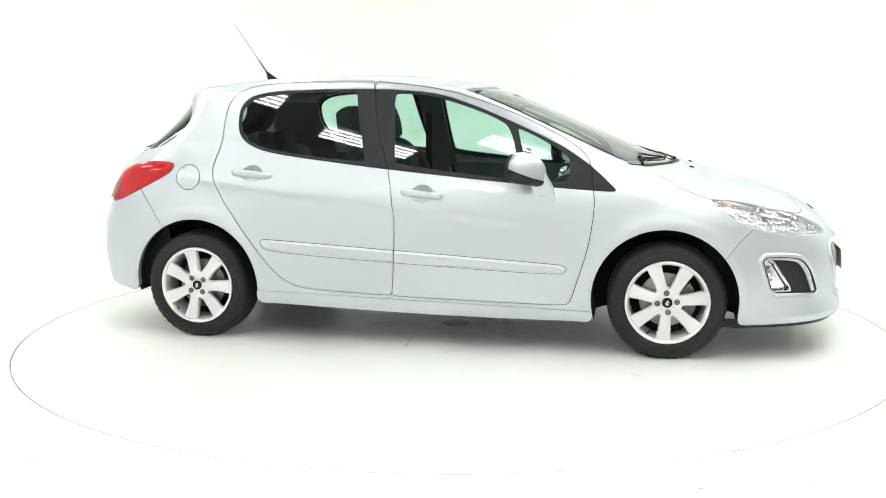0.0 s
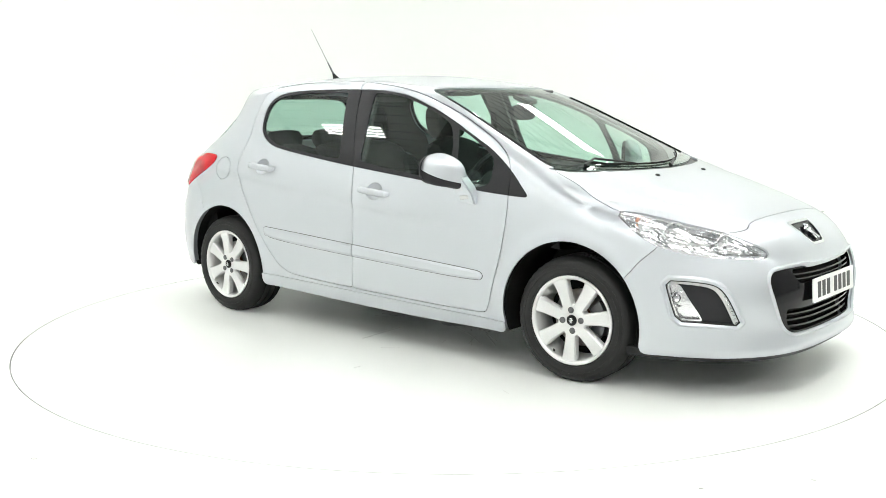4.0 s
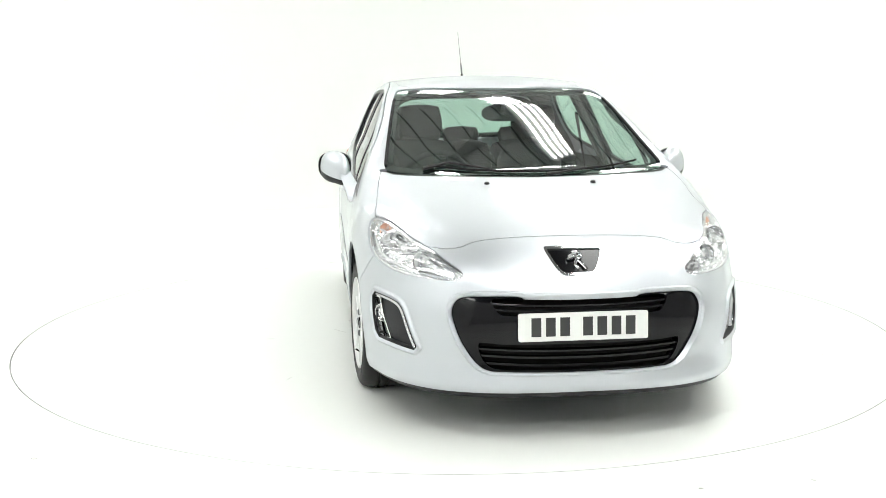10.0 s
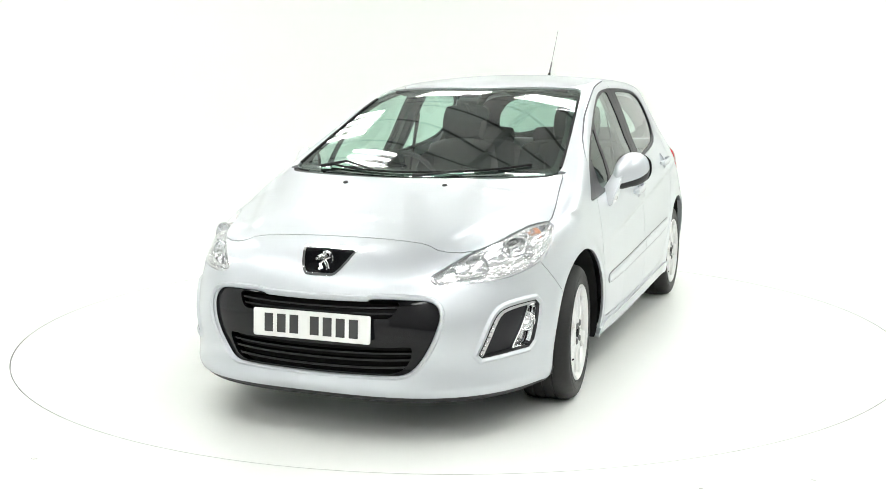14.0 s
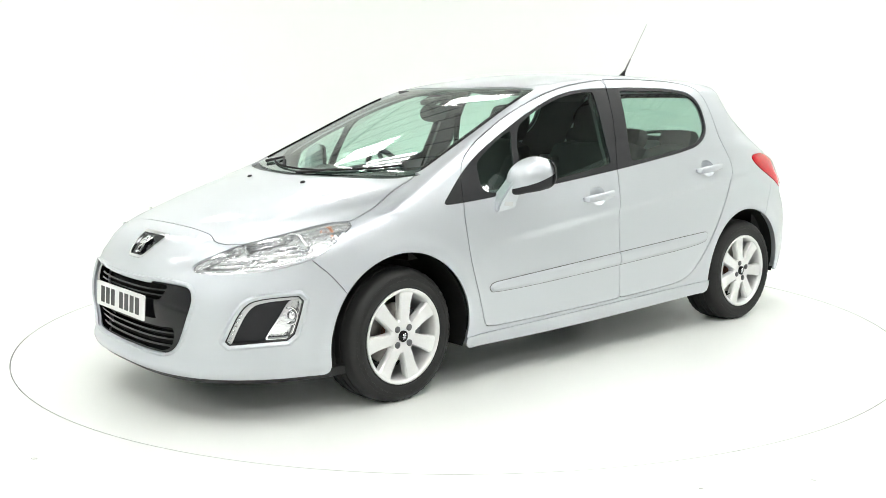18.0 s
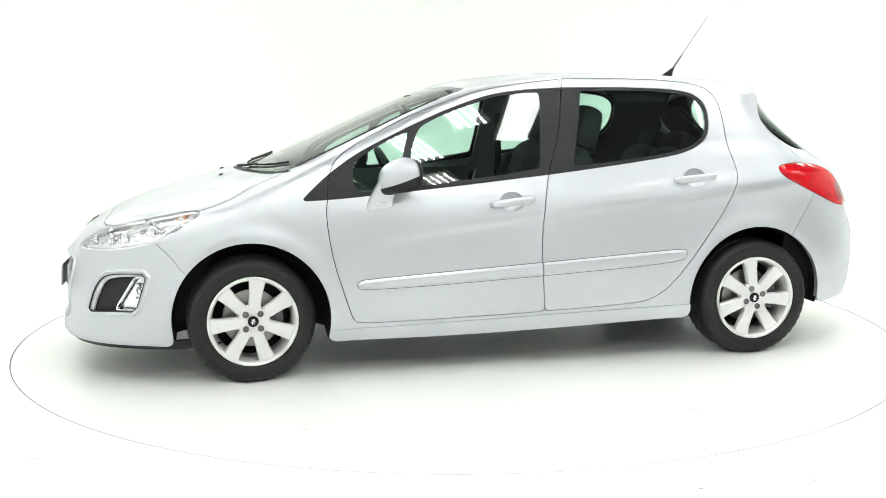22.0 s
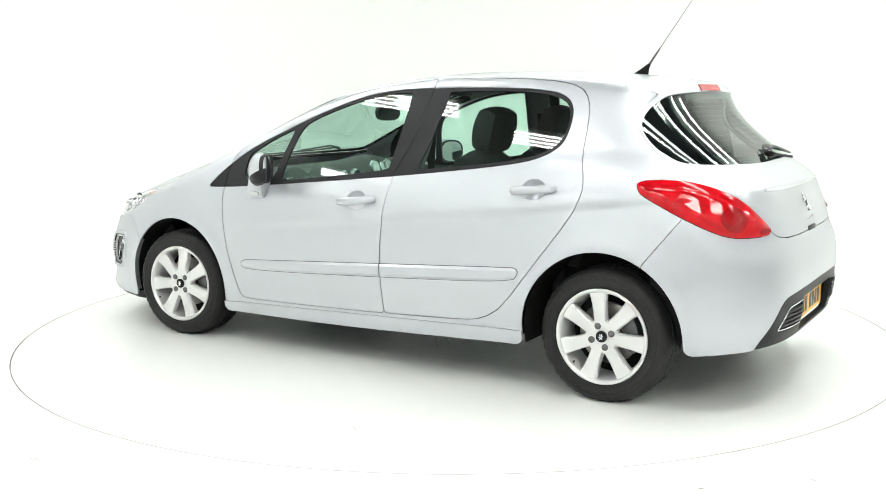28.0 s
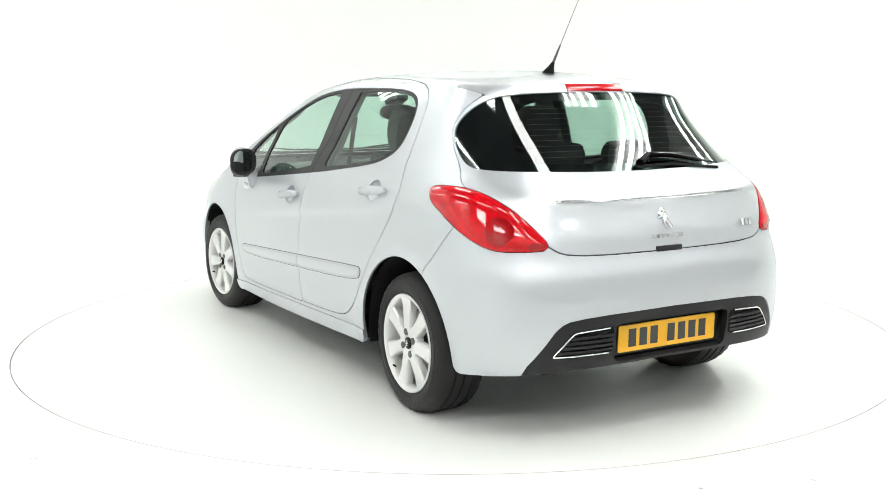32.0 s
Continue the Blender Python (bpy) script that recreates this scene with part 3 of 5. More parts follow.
HATCH = either(HATCH_LOW, hatch_top)
REAR_PANE = rz((-9, 1.043), (15, 1.046), (30, 1.055), (40, 1.06), (46, 1.07), (50.5, 1.135), (52.8, 1.2), (52.6, 1.242), (50, 1.293), (44.5, 1.341), (38, 1.362), (15, 1.372), (-9, 1.373))
REAR_PANE_IN = rz((-9, 1.08), (15, 1.082), (28, 1.088), (32, 1.096), (34.5, 1.13), (36, 1.2), (36, 1.25), (34, 1.30), (31, 1.325), (26, 1.335), (15, 1.34), (-9, 1.34))
TAIL_LAMP = rz((56, 0.99), (50.8, 0.999), (45, 0.994), (40, 0.97), (35, 0.92), (31, 0.85), (27.2, 0.768), (33, 0.76), (39, 0.762), (43.5, 0.80), (48, 0.848), (52, 0.895), (55.3, 0.93), (56.3, 0.96))
BUMPER_F = xz((1.53, 0.05), (1.53, 0.44), (1.592, 0.528), (1.628, 0.573), (1.657, 0.615), (1.72, 0.672), (1.83, 0.80), (2.4, 0.95), (2.4, 0.05), soft=1)
BUMPER_R = xz((-1.38, 0.05), (-1.49, 0.635), (-1.655, 0.855), (-1.70, 0.92), (-2.3, 0.92), (-2.3, 0.05), soft=0)
FENDER = xz((0.80, 0.05), (0.812, 0.272), (0.851, 0.395), (0.903, 0.564), (0.927, 0.705), (0.935, 0.814), (0.93, 0.868), (1.04, 0.90), (1.102, 0.925), (1.085, 1.06), (1.5, 1.2), (2.4, 1.0), (2.4, 0.05), soft=0)
DIFFUSER = yz((-0.9, 0.512), (0.278, 0.507), (0.50, 0.497), (0.56, 0.472), (0.605, 0.405), (0.68, 0.29), (0.70, 0.1), (-0.9, 0.1), soft=1)
VENT = yz((0.31, 0.456), (0.33, 0.4565), (0.47, 0.450), (0.495, 0.446), (0.515, 0.430), (0.572, 0.366), (0.578, 0.353), (0.565, 0.350), (0.33, 0.3505), (0.31, 0.351), soft=1)
PLATE_BAY = yz((-0.9, 0.468), (0.288, 0.462), (0.30, 0.45), (0.296, 0.315), (0.28, 0.303), (-0.9, 0.30), soft=0)
MOULD = xz((0.80, 0.455), (0.785, 0.478), (0.74, 0.487), (-0.217, 0.541), (-0.86, 0.578), (-0.895, 0.575), (-0.906, 0.552), (-0.87, 0.509), (-0.217, 0.472), (0.767, 0.427))
FOOT = curve((-2.1, 0.30), (-1.9, 0.275), (-1.65, 0.25), (-0.93, 0.222), (0.1, 0.19), (0.92, 0.186), (1.65, 0.19), (2.3, 0.20))


def arches(v):
    return np.minimum(np.hypot(v[:, 0] - 1.298, v[:, 2] - 0.305), np.hypot(v[:, 0] + 1.298, v[:, 2] - 0.305)) - 0.374


def foot(v):
    return FOOT(v[:, 0]) - v[:, 2]


CUPS = ((0.022, 0.842), (-0.955, 0.936))


def cups(v):
    return np.min([np.hypot((v[:, 0] - x) * 0.82, (v[:, 2] - z) * 1.05) - 0.05 for x, z in CUPS], axis=0)


def fuel(v):
    return np.where(v[:, 1] < 0, np.hypot(v[:, 0] + 1.34, (v[:, 2] - 0.912) * 1.05) - 0.073, 9.0)


LOW = SKIN.cut(lambda v: smax(foot(v), -arches(v), 0.05))


def skin_panels():
    front_holes = [outside(f, 0.002) for f in (BONNET, HEADLAMP)]
    panel("body_shell", [either(behind(1.22), over(0.9)), outside(either(inside(FENDER, 0.0015), ahead(1.35))), outside(DOOR_F, 0.002), outside(DOOR_R, 0.002), outside(DLO, 0.001), outside(BONNET, 0.002), outside(SCREEN_OUT, 0.001),
          outside(COWL, 0.001), outside(ROOF_PANEL, 0.004), outside(HATCH, 0.0012), outside(TAIL_LAMP, 0.002), outside(BUMPER_R, 0.0015), outside(fuel, 0.002)], PAINT, CAR,
          "silver painted sills, pillars and rear wings", start=LOW)
    for s in (1, -1):
        side = LOW.cut(on(s))
        panel("front_wing", [ahead(0.7), inside(FENDER, 0.0015), outside(BUMPER_F, 0.0015), outside(DOOR_F, 0.002), outside(DLO, 0.001), outside(COWL, 0.001), outside(SCREEN_OUT), *front_holes], PAINT, CAR, "silver painted front wing", start=side)
        door = panel("front_door", [inside(DOOR_F, 0.002), outside(DLO, 0.001), outside(cups)], PAINT, CAR, "silver painted front door", start=side)
        rear = panel("rear_door", [inside(DOOR_R, 0.002), outside(DLO, 0.001), outside(cups)], PAINT, CAR, "silver painted rear door", start=side)
        panel("window_surround", [inside(DLO, 0.001), inside(DOOR_F, 0.002), outside(GLASS_F), outside(GLASS_Q)], GREY_TRIM, door, "charcoal black window surround", start=side, off=-0.002)
        panel("window_surround", [inside(DLO, 0.001), inside(DOOR_R, 0.002), outside(GLASS_R)], GREY_TRIM, rear, "charcoal black window surround", start=side, off=-0.002)
        panel("corner_trim", [inside(DLO, 0.001), outside(DOOR_F, 0.002), ahead(0.6)], BLACK_TRIM, CAR, "black plastic corner trim before the door", start=side, off=-0.001)
        panel("window_pane", [inside(GLASS_F, -0.002)], GLASS, door, "green tinted glass", off=-0.006, flange=0, start=side, bend=side_glass)
        panel("quarter_pane", [inside(GLASS_Q, -0.002)], GLASS, door, "green tinted glass", off=-0.006, flange=0, start=side, bend=side_glass)
        panel("window_pane", [inside(GLASS_R, -0.002)], GLASS, rear, "green tinted glass", off=-0.006, flange=0, start=side, bend=side_glass)
        shut = lambda f: (lambda v: np.abs(f(v)) - 0.022)
        panel("door_seal", [shut(DOOR_F), outside(GLASS_F, 0.01), outside(GLASS_Q, 0.01)], SEAL, CAR, "black rubber door seal", off=-0.016, flange=0, start=side)
        panel("door_seal", [shut(DOOR_R), outside(GLASS_R, 0.01)], SEAL, CAR, "black rubber door seal", off=-0.019, flange=0, start=side)
        dome = lambda v: 0.003 + 0.006 * np.clip(-MOULD(v) / 0.014, 0, 1)
        rim = side.cut(inside(MOULD, -0.02)).refine(2)
        panel("moulding_seal", [inside(MOULD, -0.0018), inside(DOOR_F, 0.003)], DARK_METAL, door, "thin grey joint round the rubbing strip", off=0.0012, flange=0.004, start=rim)
        panel("moulding_seal", [inside(MOULD, -0.0018), inside(DOOR_R, 0.003)], DARK_METAL, rear, "thin grey joint round the rubbing strip", off=0.0012, flange=0.004, start=rim)
        panel("side_moulding", [inside(MOULD, 0.0015), inside(DOOR_F, 0.003)], PAINT, door, "body-coloured rubbing strip", off=0.0, flange=0.010, start=rim, shape=dome)
        panel("side_moulding", [inside(MOULD, 0.0015), inside(DOOR_R, 0.003)], PAINT, rear, "body-coloured rubbing strip", off=0.0, flange=0.010, start=rim, shape=dome)
    panel("bonnet", [ahead(1.0), over(0.6), inside(BONNET, 0.002), outside(HEADLAMP, 0.002)], PAINT, CAR, "silver painted bonnet")
    panel("roof_panel", [over(1.3), inside(ROOF_PANEL)], PAINT, CAR, "silver painted roof")
    panel("roof_channel", [over(1.3), outside(ROOF_PANEL, -0.006), inside(ROOF_PANEL, -0.012), behind(0.25)], SEAL, CAR, "black rubber roof channel", off=-0.008, flange=0)
    panel("front_bumper", [ahead(1.5), inside(BUMPER_F, 0.0015), outside(BONNET, 0.002), outside(HEADLAMP, 0.002), outside(GRILLE, 0.016), outside(FOG, 0.001), outside(BADGE, 0.001)], PAINT, CAR,
          "silver painted front bumper", start=LOW, flange=0.03)
    panel("tailgate", [behind(-1.1), inside(HATCH, 0.0014), outside(REAR_PANE, 0.001), outside(TAIL_LAMP, 0.002)], PAINT, CAR, "silver painted tailgate", flange=0.02)
    panel("rear_bumper", [behind(-1.3), inside(BUMPER_R, 0.0015), outside(HATCH, 0.003), outside(TAIL_LAMP, 0.002), outside(DIFFUSER, 0.001)], PAINT, CAR, "silver painted rear bumper", start=LOW, flange=0.03)
    panel("fuel_flap", [behind(-1.1), inside(fuel, 0.002)], PAINT, CAR, "round silver fuel flap")
    for s in (1, -1):
        panel("sill_strip", [foot, lambda v: v[:, 2] - 0.264 + 0.026 * v[:, 0], behind(0.935), ahead(-0.93)], PAINT, CAR, "silver painted sill", off=0.010, flange=0.014, start=LOW.cut(on(s)))
        panel("windscreen_seal", [ahead(0.34), inside(SCREEN_OUT, -0.002), outside(SCREEN_OUT, -0.011), behind(1.06)], SEAL, CAR, "black rubber windscreen seal", off=0.003, flange=0.008, start=SKIN.cut(ahead(0.1)).cut(over(0.85)).cut(on(s)))
    # windscreen and rear window with their black printed borders
    ws = panel("windscreen", [ahead(0.1), inside(SCREEN_OUT, -0.001)], SCREEN_GLASS, CAR, "clear laminated windscreen", off=-0.003, flange=0)
    panel("black_border", [ahead(0.1), inside(SCREEN_OUT), outside(SCREEN_IN)], GLOSS_BLACK, ws, "black printed border of the windscreen", off=-0.009, flange=0)
    panel("scuttle", [ahead(0.9), inside(COWL), outside(SCREEN_OUT)], BLACK_TRIM, CAR, "black plastic scuttle under the windscreen", off=-0.012)
    rw = panel("rear_window", [behind(-1.1), inside(REAR_PANE, -0.001)], REAR_GLASS, CAR, "tinted rear window", off=-0.003, flange=0, bend=rear_glass)
    panel("black_border", [behind(-1.1), inside(REAR_PANE), outside(REAR_PANE_IN)], GLOSS_BLACK, rw, "black printed border of the rear window", off=-0.009, flange=0, bend=rear_glass)


skin_panels()



# ---- wheels ----
def wheel(name, x, s, phase, bolts, steer=0.0):
    """An alloy wheel with seven spokes; s is the car's side."""
    root = new(name)
    root.parent = CAR
    root["label"] = "black tyre on a seven-spoke silver alloy wheel"
    face = pose(0, 0, 0, -90, 0, 0)
    bm = bmesh.new()
    prof = [(0.212, 0.0), (0.216, 0.016), (0.222, 0.018), (0.2235, 0.0165), (0.226, 0.0185), (0.24, 0.0205), (0.2505, 0.0205), (0.2515, 0.0218), (0.2545, 0.0218), (0.2555, 0.0202), (0.262, 0.0195), (0.2705, 0.0172), (0.2715, 0.0182), (0.2735, 0.0172), (0.28, 0.014), (0.292, 0.003), (0.2985, -0.012), (0.3025, -0.03)]
    for h in (0.055, 0.10, 0.145):
        prof += [(0.3035, -h + 0.006), (0.297, -h + 0.004), (0.297, -h - 0.004), (0.3035, -h - 0.006)]
    prof += [(0.3025, -0.175), (0.298, -0.195), (0.28, -0.208), (0.24, -0.212), (0.21, -0.2)]
    lathe(bm, prof, seg=88)
    for v in bm.verts:
        r = math.hypot(v.co.x, v.co.y)
        if r > 0.255:
            k = round(math.degrees(math.atan2(v.co.y, v.co.x)) / (360 / 88)) % 2
            if k and (v.co.z > -0.035 or v.co.z < -0.17):
                v.co.x *= 0.988
                v.co.y *= 0.988
    for v in bm.verts:
        v.co.x, v.co.y = v.co.x * 1.013, v.co.y * 1.013
        v.co.y = min(v.co.y, 0.2985)
    bmesh.ops.recalc_face_normals(bm, faces=bm.faces)
    part("tyre", bm, RUBBER, root, "black rubber tyre", at=face)
    bm = bmesh.new()
    lathe(bm, [(0.2165, 0.012), (0.2165, 0.017), (0.213, 0.0195), (0.207, 0.018), (0.2, 0.012), (0.196, 0.0), (0.19, -0.03), (0.185, -0.10), (0.19, -0.18), (0.205, -0.19)], seg=72)
    bmesh.ops.recalc_face_normals(bm, faces=bm.faces)
    part("rim", bm, ALLOY, root, "silver alloy rim", at=face)
    for k in range(7):
        bm = bmesh.new()
        rows = ((0.035, 0.027, 0.006), (0.07, 0.0285, 0.010), (0.11, 0.030, 0.0085), (0.15, 0.033, 0.006), (0.185, 0.038, 0.007), (0.198, 0.043, 0.009), (0.205, 0.050, 0.010))
        ring = []
        for r, w, z in rows:
            ring.append([bm.verts.new((r, yy, zz)) for yy, zz in ((-w, z - 0.034), (-w, z - 0.007), (-w * 0.82, z), (w * 0.82, z), (w, z - 0.007), (w, z - 0.034))])
        for a, b in zip(ring, ring[1:]):
            for i in range(5):
                bm.faces.new((a[i], a[i + 1], b[i + 1], b[i]))
        bmesh.ops.recalc_face_normals(bm, faces=bm.faces)
        part("spoke", bm, ALLOY, root, at=face @ pose(0, 0, 0, 0, 0, phase + k * 360 / 7))
    bm = bmesh.new()
    lathe(bm, [(0.0, 0.004), (0.03, 0.005), (0.05, 0.009), (0.072, 0.0085), (0.079, 0.002), (0.079, -0.03)], seg=40)
    bmesh.ops.recalc_face_normals(bm, faces=bm.faces)
    part("hub", bm, ALLOY, root, at=face)
    bm = bmesh.new()
    lathe(bm, [(0.0, 0.014), (0.022, 0.0135), (0.026, 0.011), (0.026, 0.004)], seg=28)
    bmesh.ops.recalc_face_normals(bm, faces=bm.faces)
    cap = part("centre_cap", bm, GLOSS_BLACK, root, "black centre cap with a silver emblem", at=face)
    bm = bmesh.new()
    for a, ln in ((70, 0.03), (115, 0.026), (20, 0.022), (-60, 0.024)):
        box(bm, ln, 0.006, 0.003, pose(0, 0, 0.0155, 0, 0, a), 0.001, 1)
    part("emblem", bm, CHROME, cap)
    for k in range(4):
        a = radians(bolts + 90 * k)
        bm = bmesh.new()
        lathe(bm, [(0.0, 0.011), (0.010, 0.011), (0.0155, 0.007), (0.0155, -0.002)], pose(0.05 * math.cos(a), 0.05 * math.sin(a), 0.004), seg=14)
        bmesh.ops.recalc_face_normals(bm, faces=bm.faces)
        part("wheel_bolt", bm, DARK_METAL, root, "dark wheel bolt", at=face)
    bm = bmesh.new()
    lathe(bm, [(0.06, -0.075), (0.135, -0.075), (0.14, -0.078), (0.14, -0.095), (0.06, -0.095)], seg=48)
    bmesh.ops.recalc_face_normals(bm, faces=bm.faces)
    part("brake_disc", bm, DISC, root, "worn steel brake disc", at=face)
    bm = bmesh.new()
    lathe(bm, [(0.0, -0.05), (0.055, -0.052), (0.064, -0.06), (0.064, -0.10)], seg=32)
    bmesh.ops.recalc_face_normals(bm, faces=bm.faces)
    part("brake_hub", bm, RUST, root, "rust-brown brake hub", at=face)
    bm = bmesh.new()
    slab(bm, [(0.15 * math.cos(radians(a)), 0.15 * math.sin(radians(a))) for a in range(150, 221, 10)] + [(0.085 * math.cos(radians(a)), 0.085 * math.sin(radians(a))) for a in range(220, 149, -10)], -0.105, -0.045)
    part("brake_caliper", bm, DARK_METAL, root, at=face)
    bm = bmesh.new()
    lathe(bm, [(0.05, -0.12), (0.185, -0.12)], seg=32)
    part("back_plate", bm, SEAL, root, at=face)
    bm = bmesh.new()
    sweep(bm, [(0.192, 0.0, 0.0), (0.176, 0.0, 0.018)], 0.004, 8)
    part("tyre_valve", bm, SEAL, root, at=face @ pose(0, 0, 0, 0, 0, phase + 25))
    root.matrix_basis = pose(x, s * 0.834, 0.299, 0, 0, steer + (0 if s > 0 else 180))
    return root


wheel("wheel", 1.294, 1, 5, 45, 4)
wheel("wheel", -1.304, 1, 20, 21)
wheel("wheel", 1.313, -1, 34, 5, 4)
wheel("wheel", -1.304, -1, 24, 39)


def wheel_wells():
    for x in (1.298, -1.298):
        for s in (1, -1):
            bm = bmesh.new()
            arc, start = (214, -17) if x > 0 else (200, -12)
            lathe(bm, [(0.376, 0.0), (0.385, 0.32)], seg=40, arc=arc, start=start)
            lathe(bm, [(0.001, 0.32), (0.385, 0.32)], seg=40, arc=arc, start=start)
            m = pose(x, s * 0.845, 0.305, 90, 0, 0) if s > 0 else pose(x, s * 0.845, 0.305, 90, 0, 0) @ pose(0, 0, -0.32)
            if s < 0:
                for v in bm.verts:
                    v.co.z = 0.32 - v.co.z
            for v in bm.verts:
                p = m @ v.co
                if abs(p.y) > 0.8:
                    while abs(p.y) > 0.6 and body(p.x, p.y, max(p.z, 0.2)) > -0.006:
                        p.y -= s * 0.005
                    v.co = m.inverted() @ p
            part("wheel_well", bm, SEAL, CAR, "black plastic wheel arch liner", at=m)
    bm = bmesh.new()
    box(bm, 1.72, 1.44, 0.03, pose(0, 0, 0.245), 0.01)
    box(bm, 0.40, 1.04, 0.03, pose(1.05, 0, 0.24), 0.01)
    box(bm, 0.55, 1.04, 0.03, pose(1.86, 0, 0.225), 0.01)
    box(bm, 0.55, 1.04, 0.03, pose(1.42, 0, 0.215), 0.01)
    box(bm, 1.0, 1.04, 0.03, pose(-1.35, 0, 0.25), 0.01)
    part("underbody", bm, SEAL, CAR, "black underbody")
    for s in (1, -1):
        bm = bmesh.new()
        box(bm, 1.70, 0.03, 0.12, pose(0, s * 0.79, 0.275), 0.01)
        part("sill_underside", bm, SEAL, CAR)
    bm = bmesh.new()
    sweep(bm, [(-0.9, -0.35, 0.2), (-1.3, -0.4, 0.23), (-1.75, -0.42, 0.24)], 0.028, 10)
    part("exhaust_pipe", bm, DARK_METAL, CAR)
    # black chin under the front bumper
    panel("chin_spoiler", [ahead(1.55), under(0.21), over(0.168)], BLACK_TRIM, CAR, "black rubber chin spoiler", off=-0.009, flange=0.02)
    panel("splash_shield", [ahead(1.5), under(0.85), over(0.25)], SEAL, CAR, "black shield behind the bumper", off=-0.17, flange=0)
    panel("rear_shield", [behind(-1.5), under(0.74), over(0.26)], SEAL, CAR, "black shield behind the bumper", off=-0.10, flange=0)


wheel_wells()


# ---- lamps and front trim ----
def lamp_bowl(name, r, depth, place, aim, parent, material=CHROME, label=""):
    bm = bmesh.new()
    lathe(bm, [(0.006, -depth), (r * 0.45, -depth * 0.86), (r * 0.75, -depth * 0.5), (r * 0.95, -depth * 0.1), (r, 0.0), (r * 1.09, 0.0), (r * 1.1, -0.01)], seg=36)
    bmesh.ops.recalc_face_normals(bm, faces=bm.faces)
    for f in bm.faces:
        f.normal_flip()
    m = Matrix.Translation(place) @ Vector(aim).to_track_quat("Z", "Y").to_matrix().to_4x4()
    return part(name, bm, material, parent, label, at=m)


def ball(bm, r, m, flat=1.0):
    bmesh.ops.create_uvsphere(bm, u_segments=20, v_segments=12, radius=r, matrix=m @ Matrix.Diagonal((1, 1, flat, 1)))
    return bm


STRIP = fz((46.5, 0.547), (36.5, 0.541), (34.0, 0.52), (32.4, 0.45), (30.0, 0.33), (31.8, 0.335), (33.5, 0.41), (34.9, 0.472), (36.2, 0.507), (38, 0.519), (41, 0.526), (46.5, 0.528), soft=1)


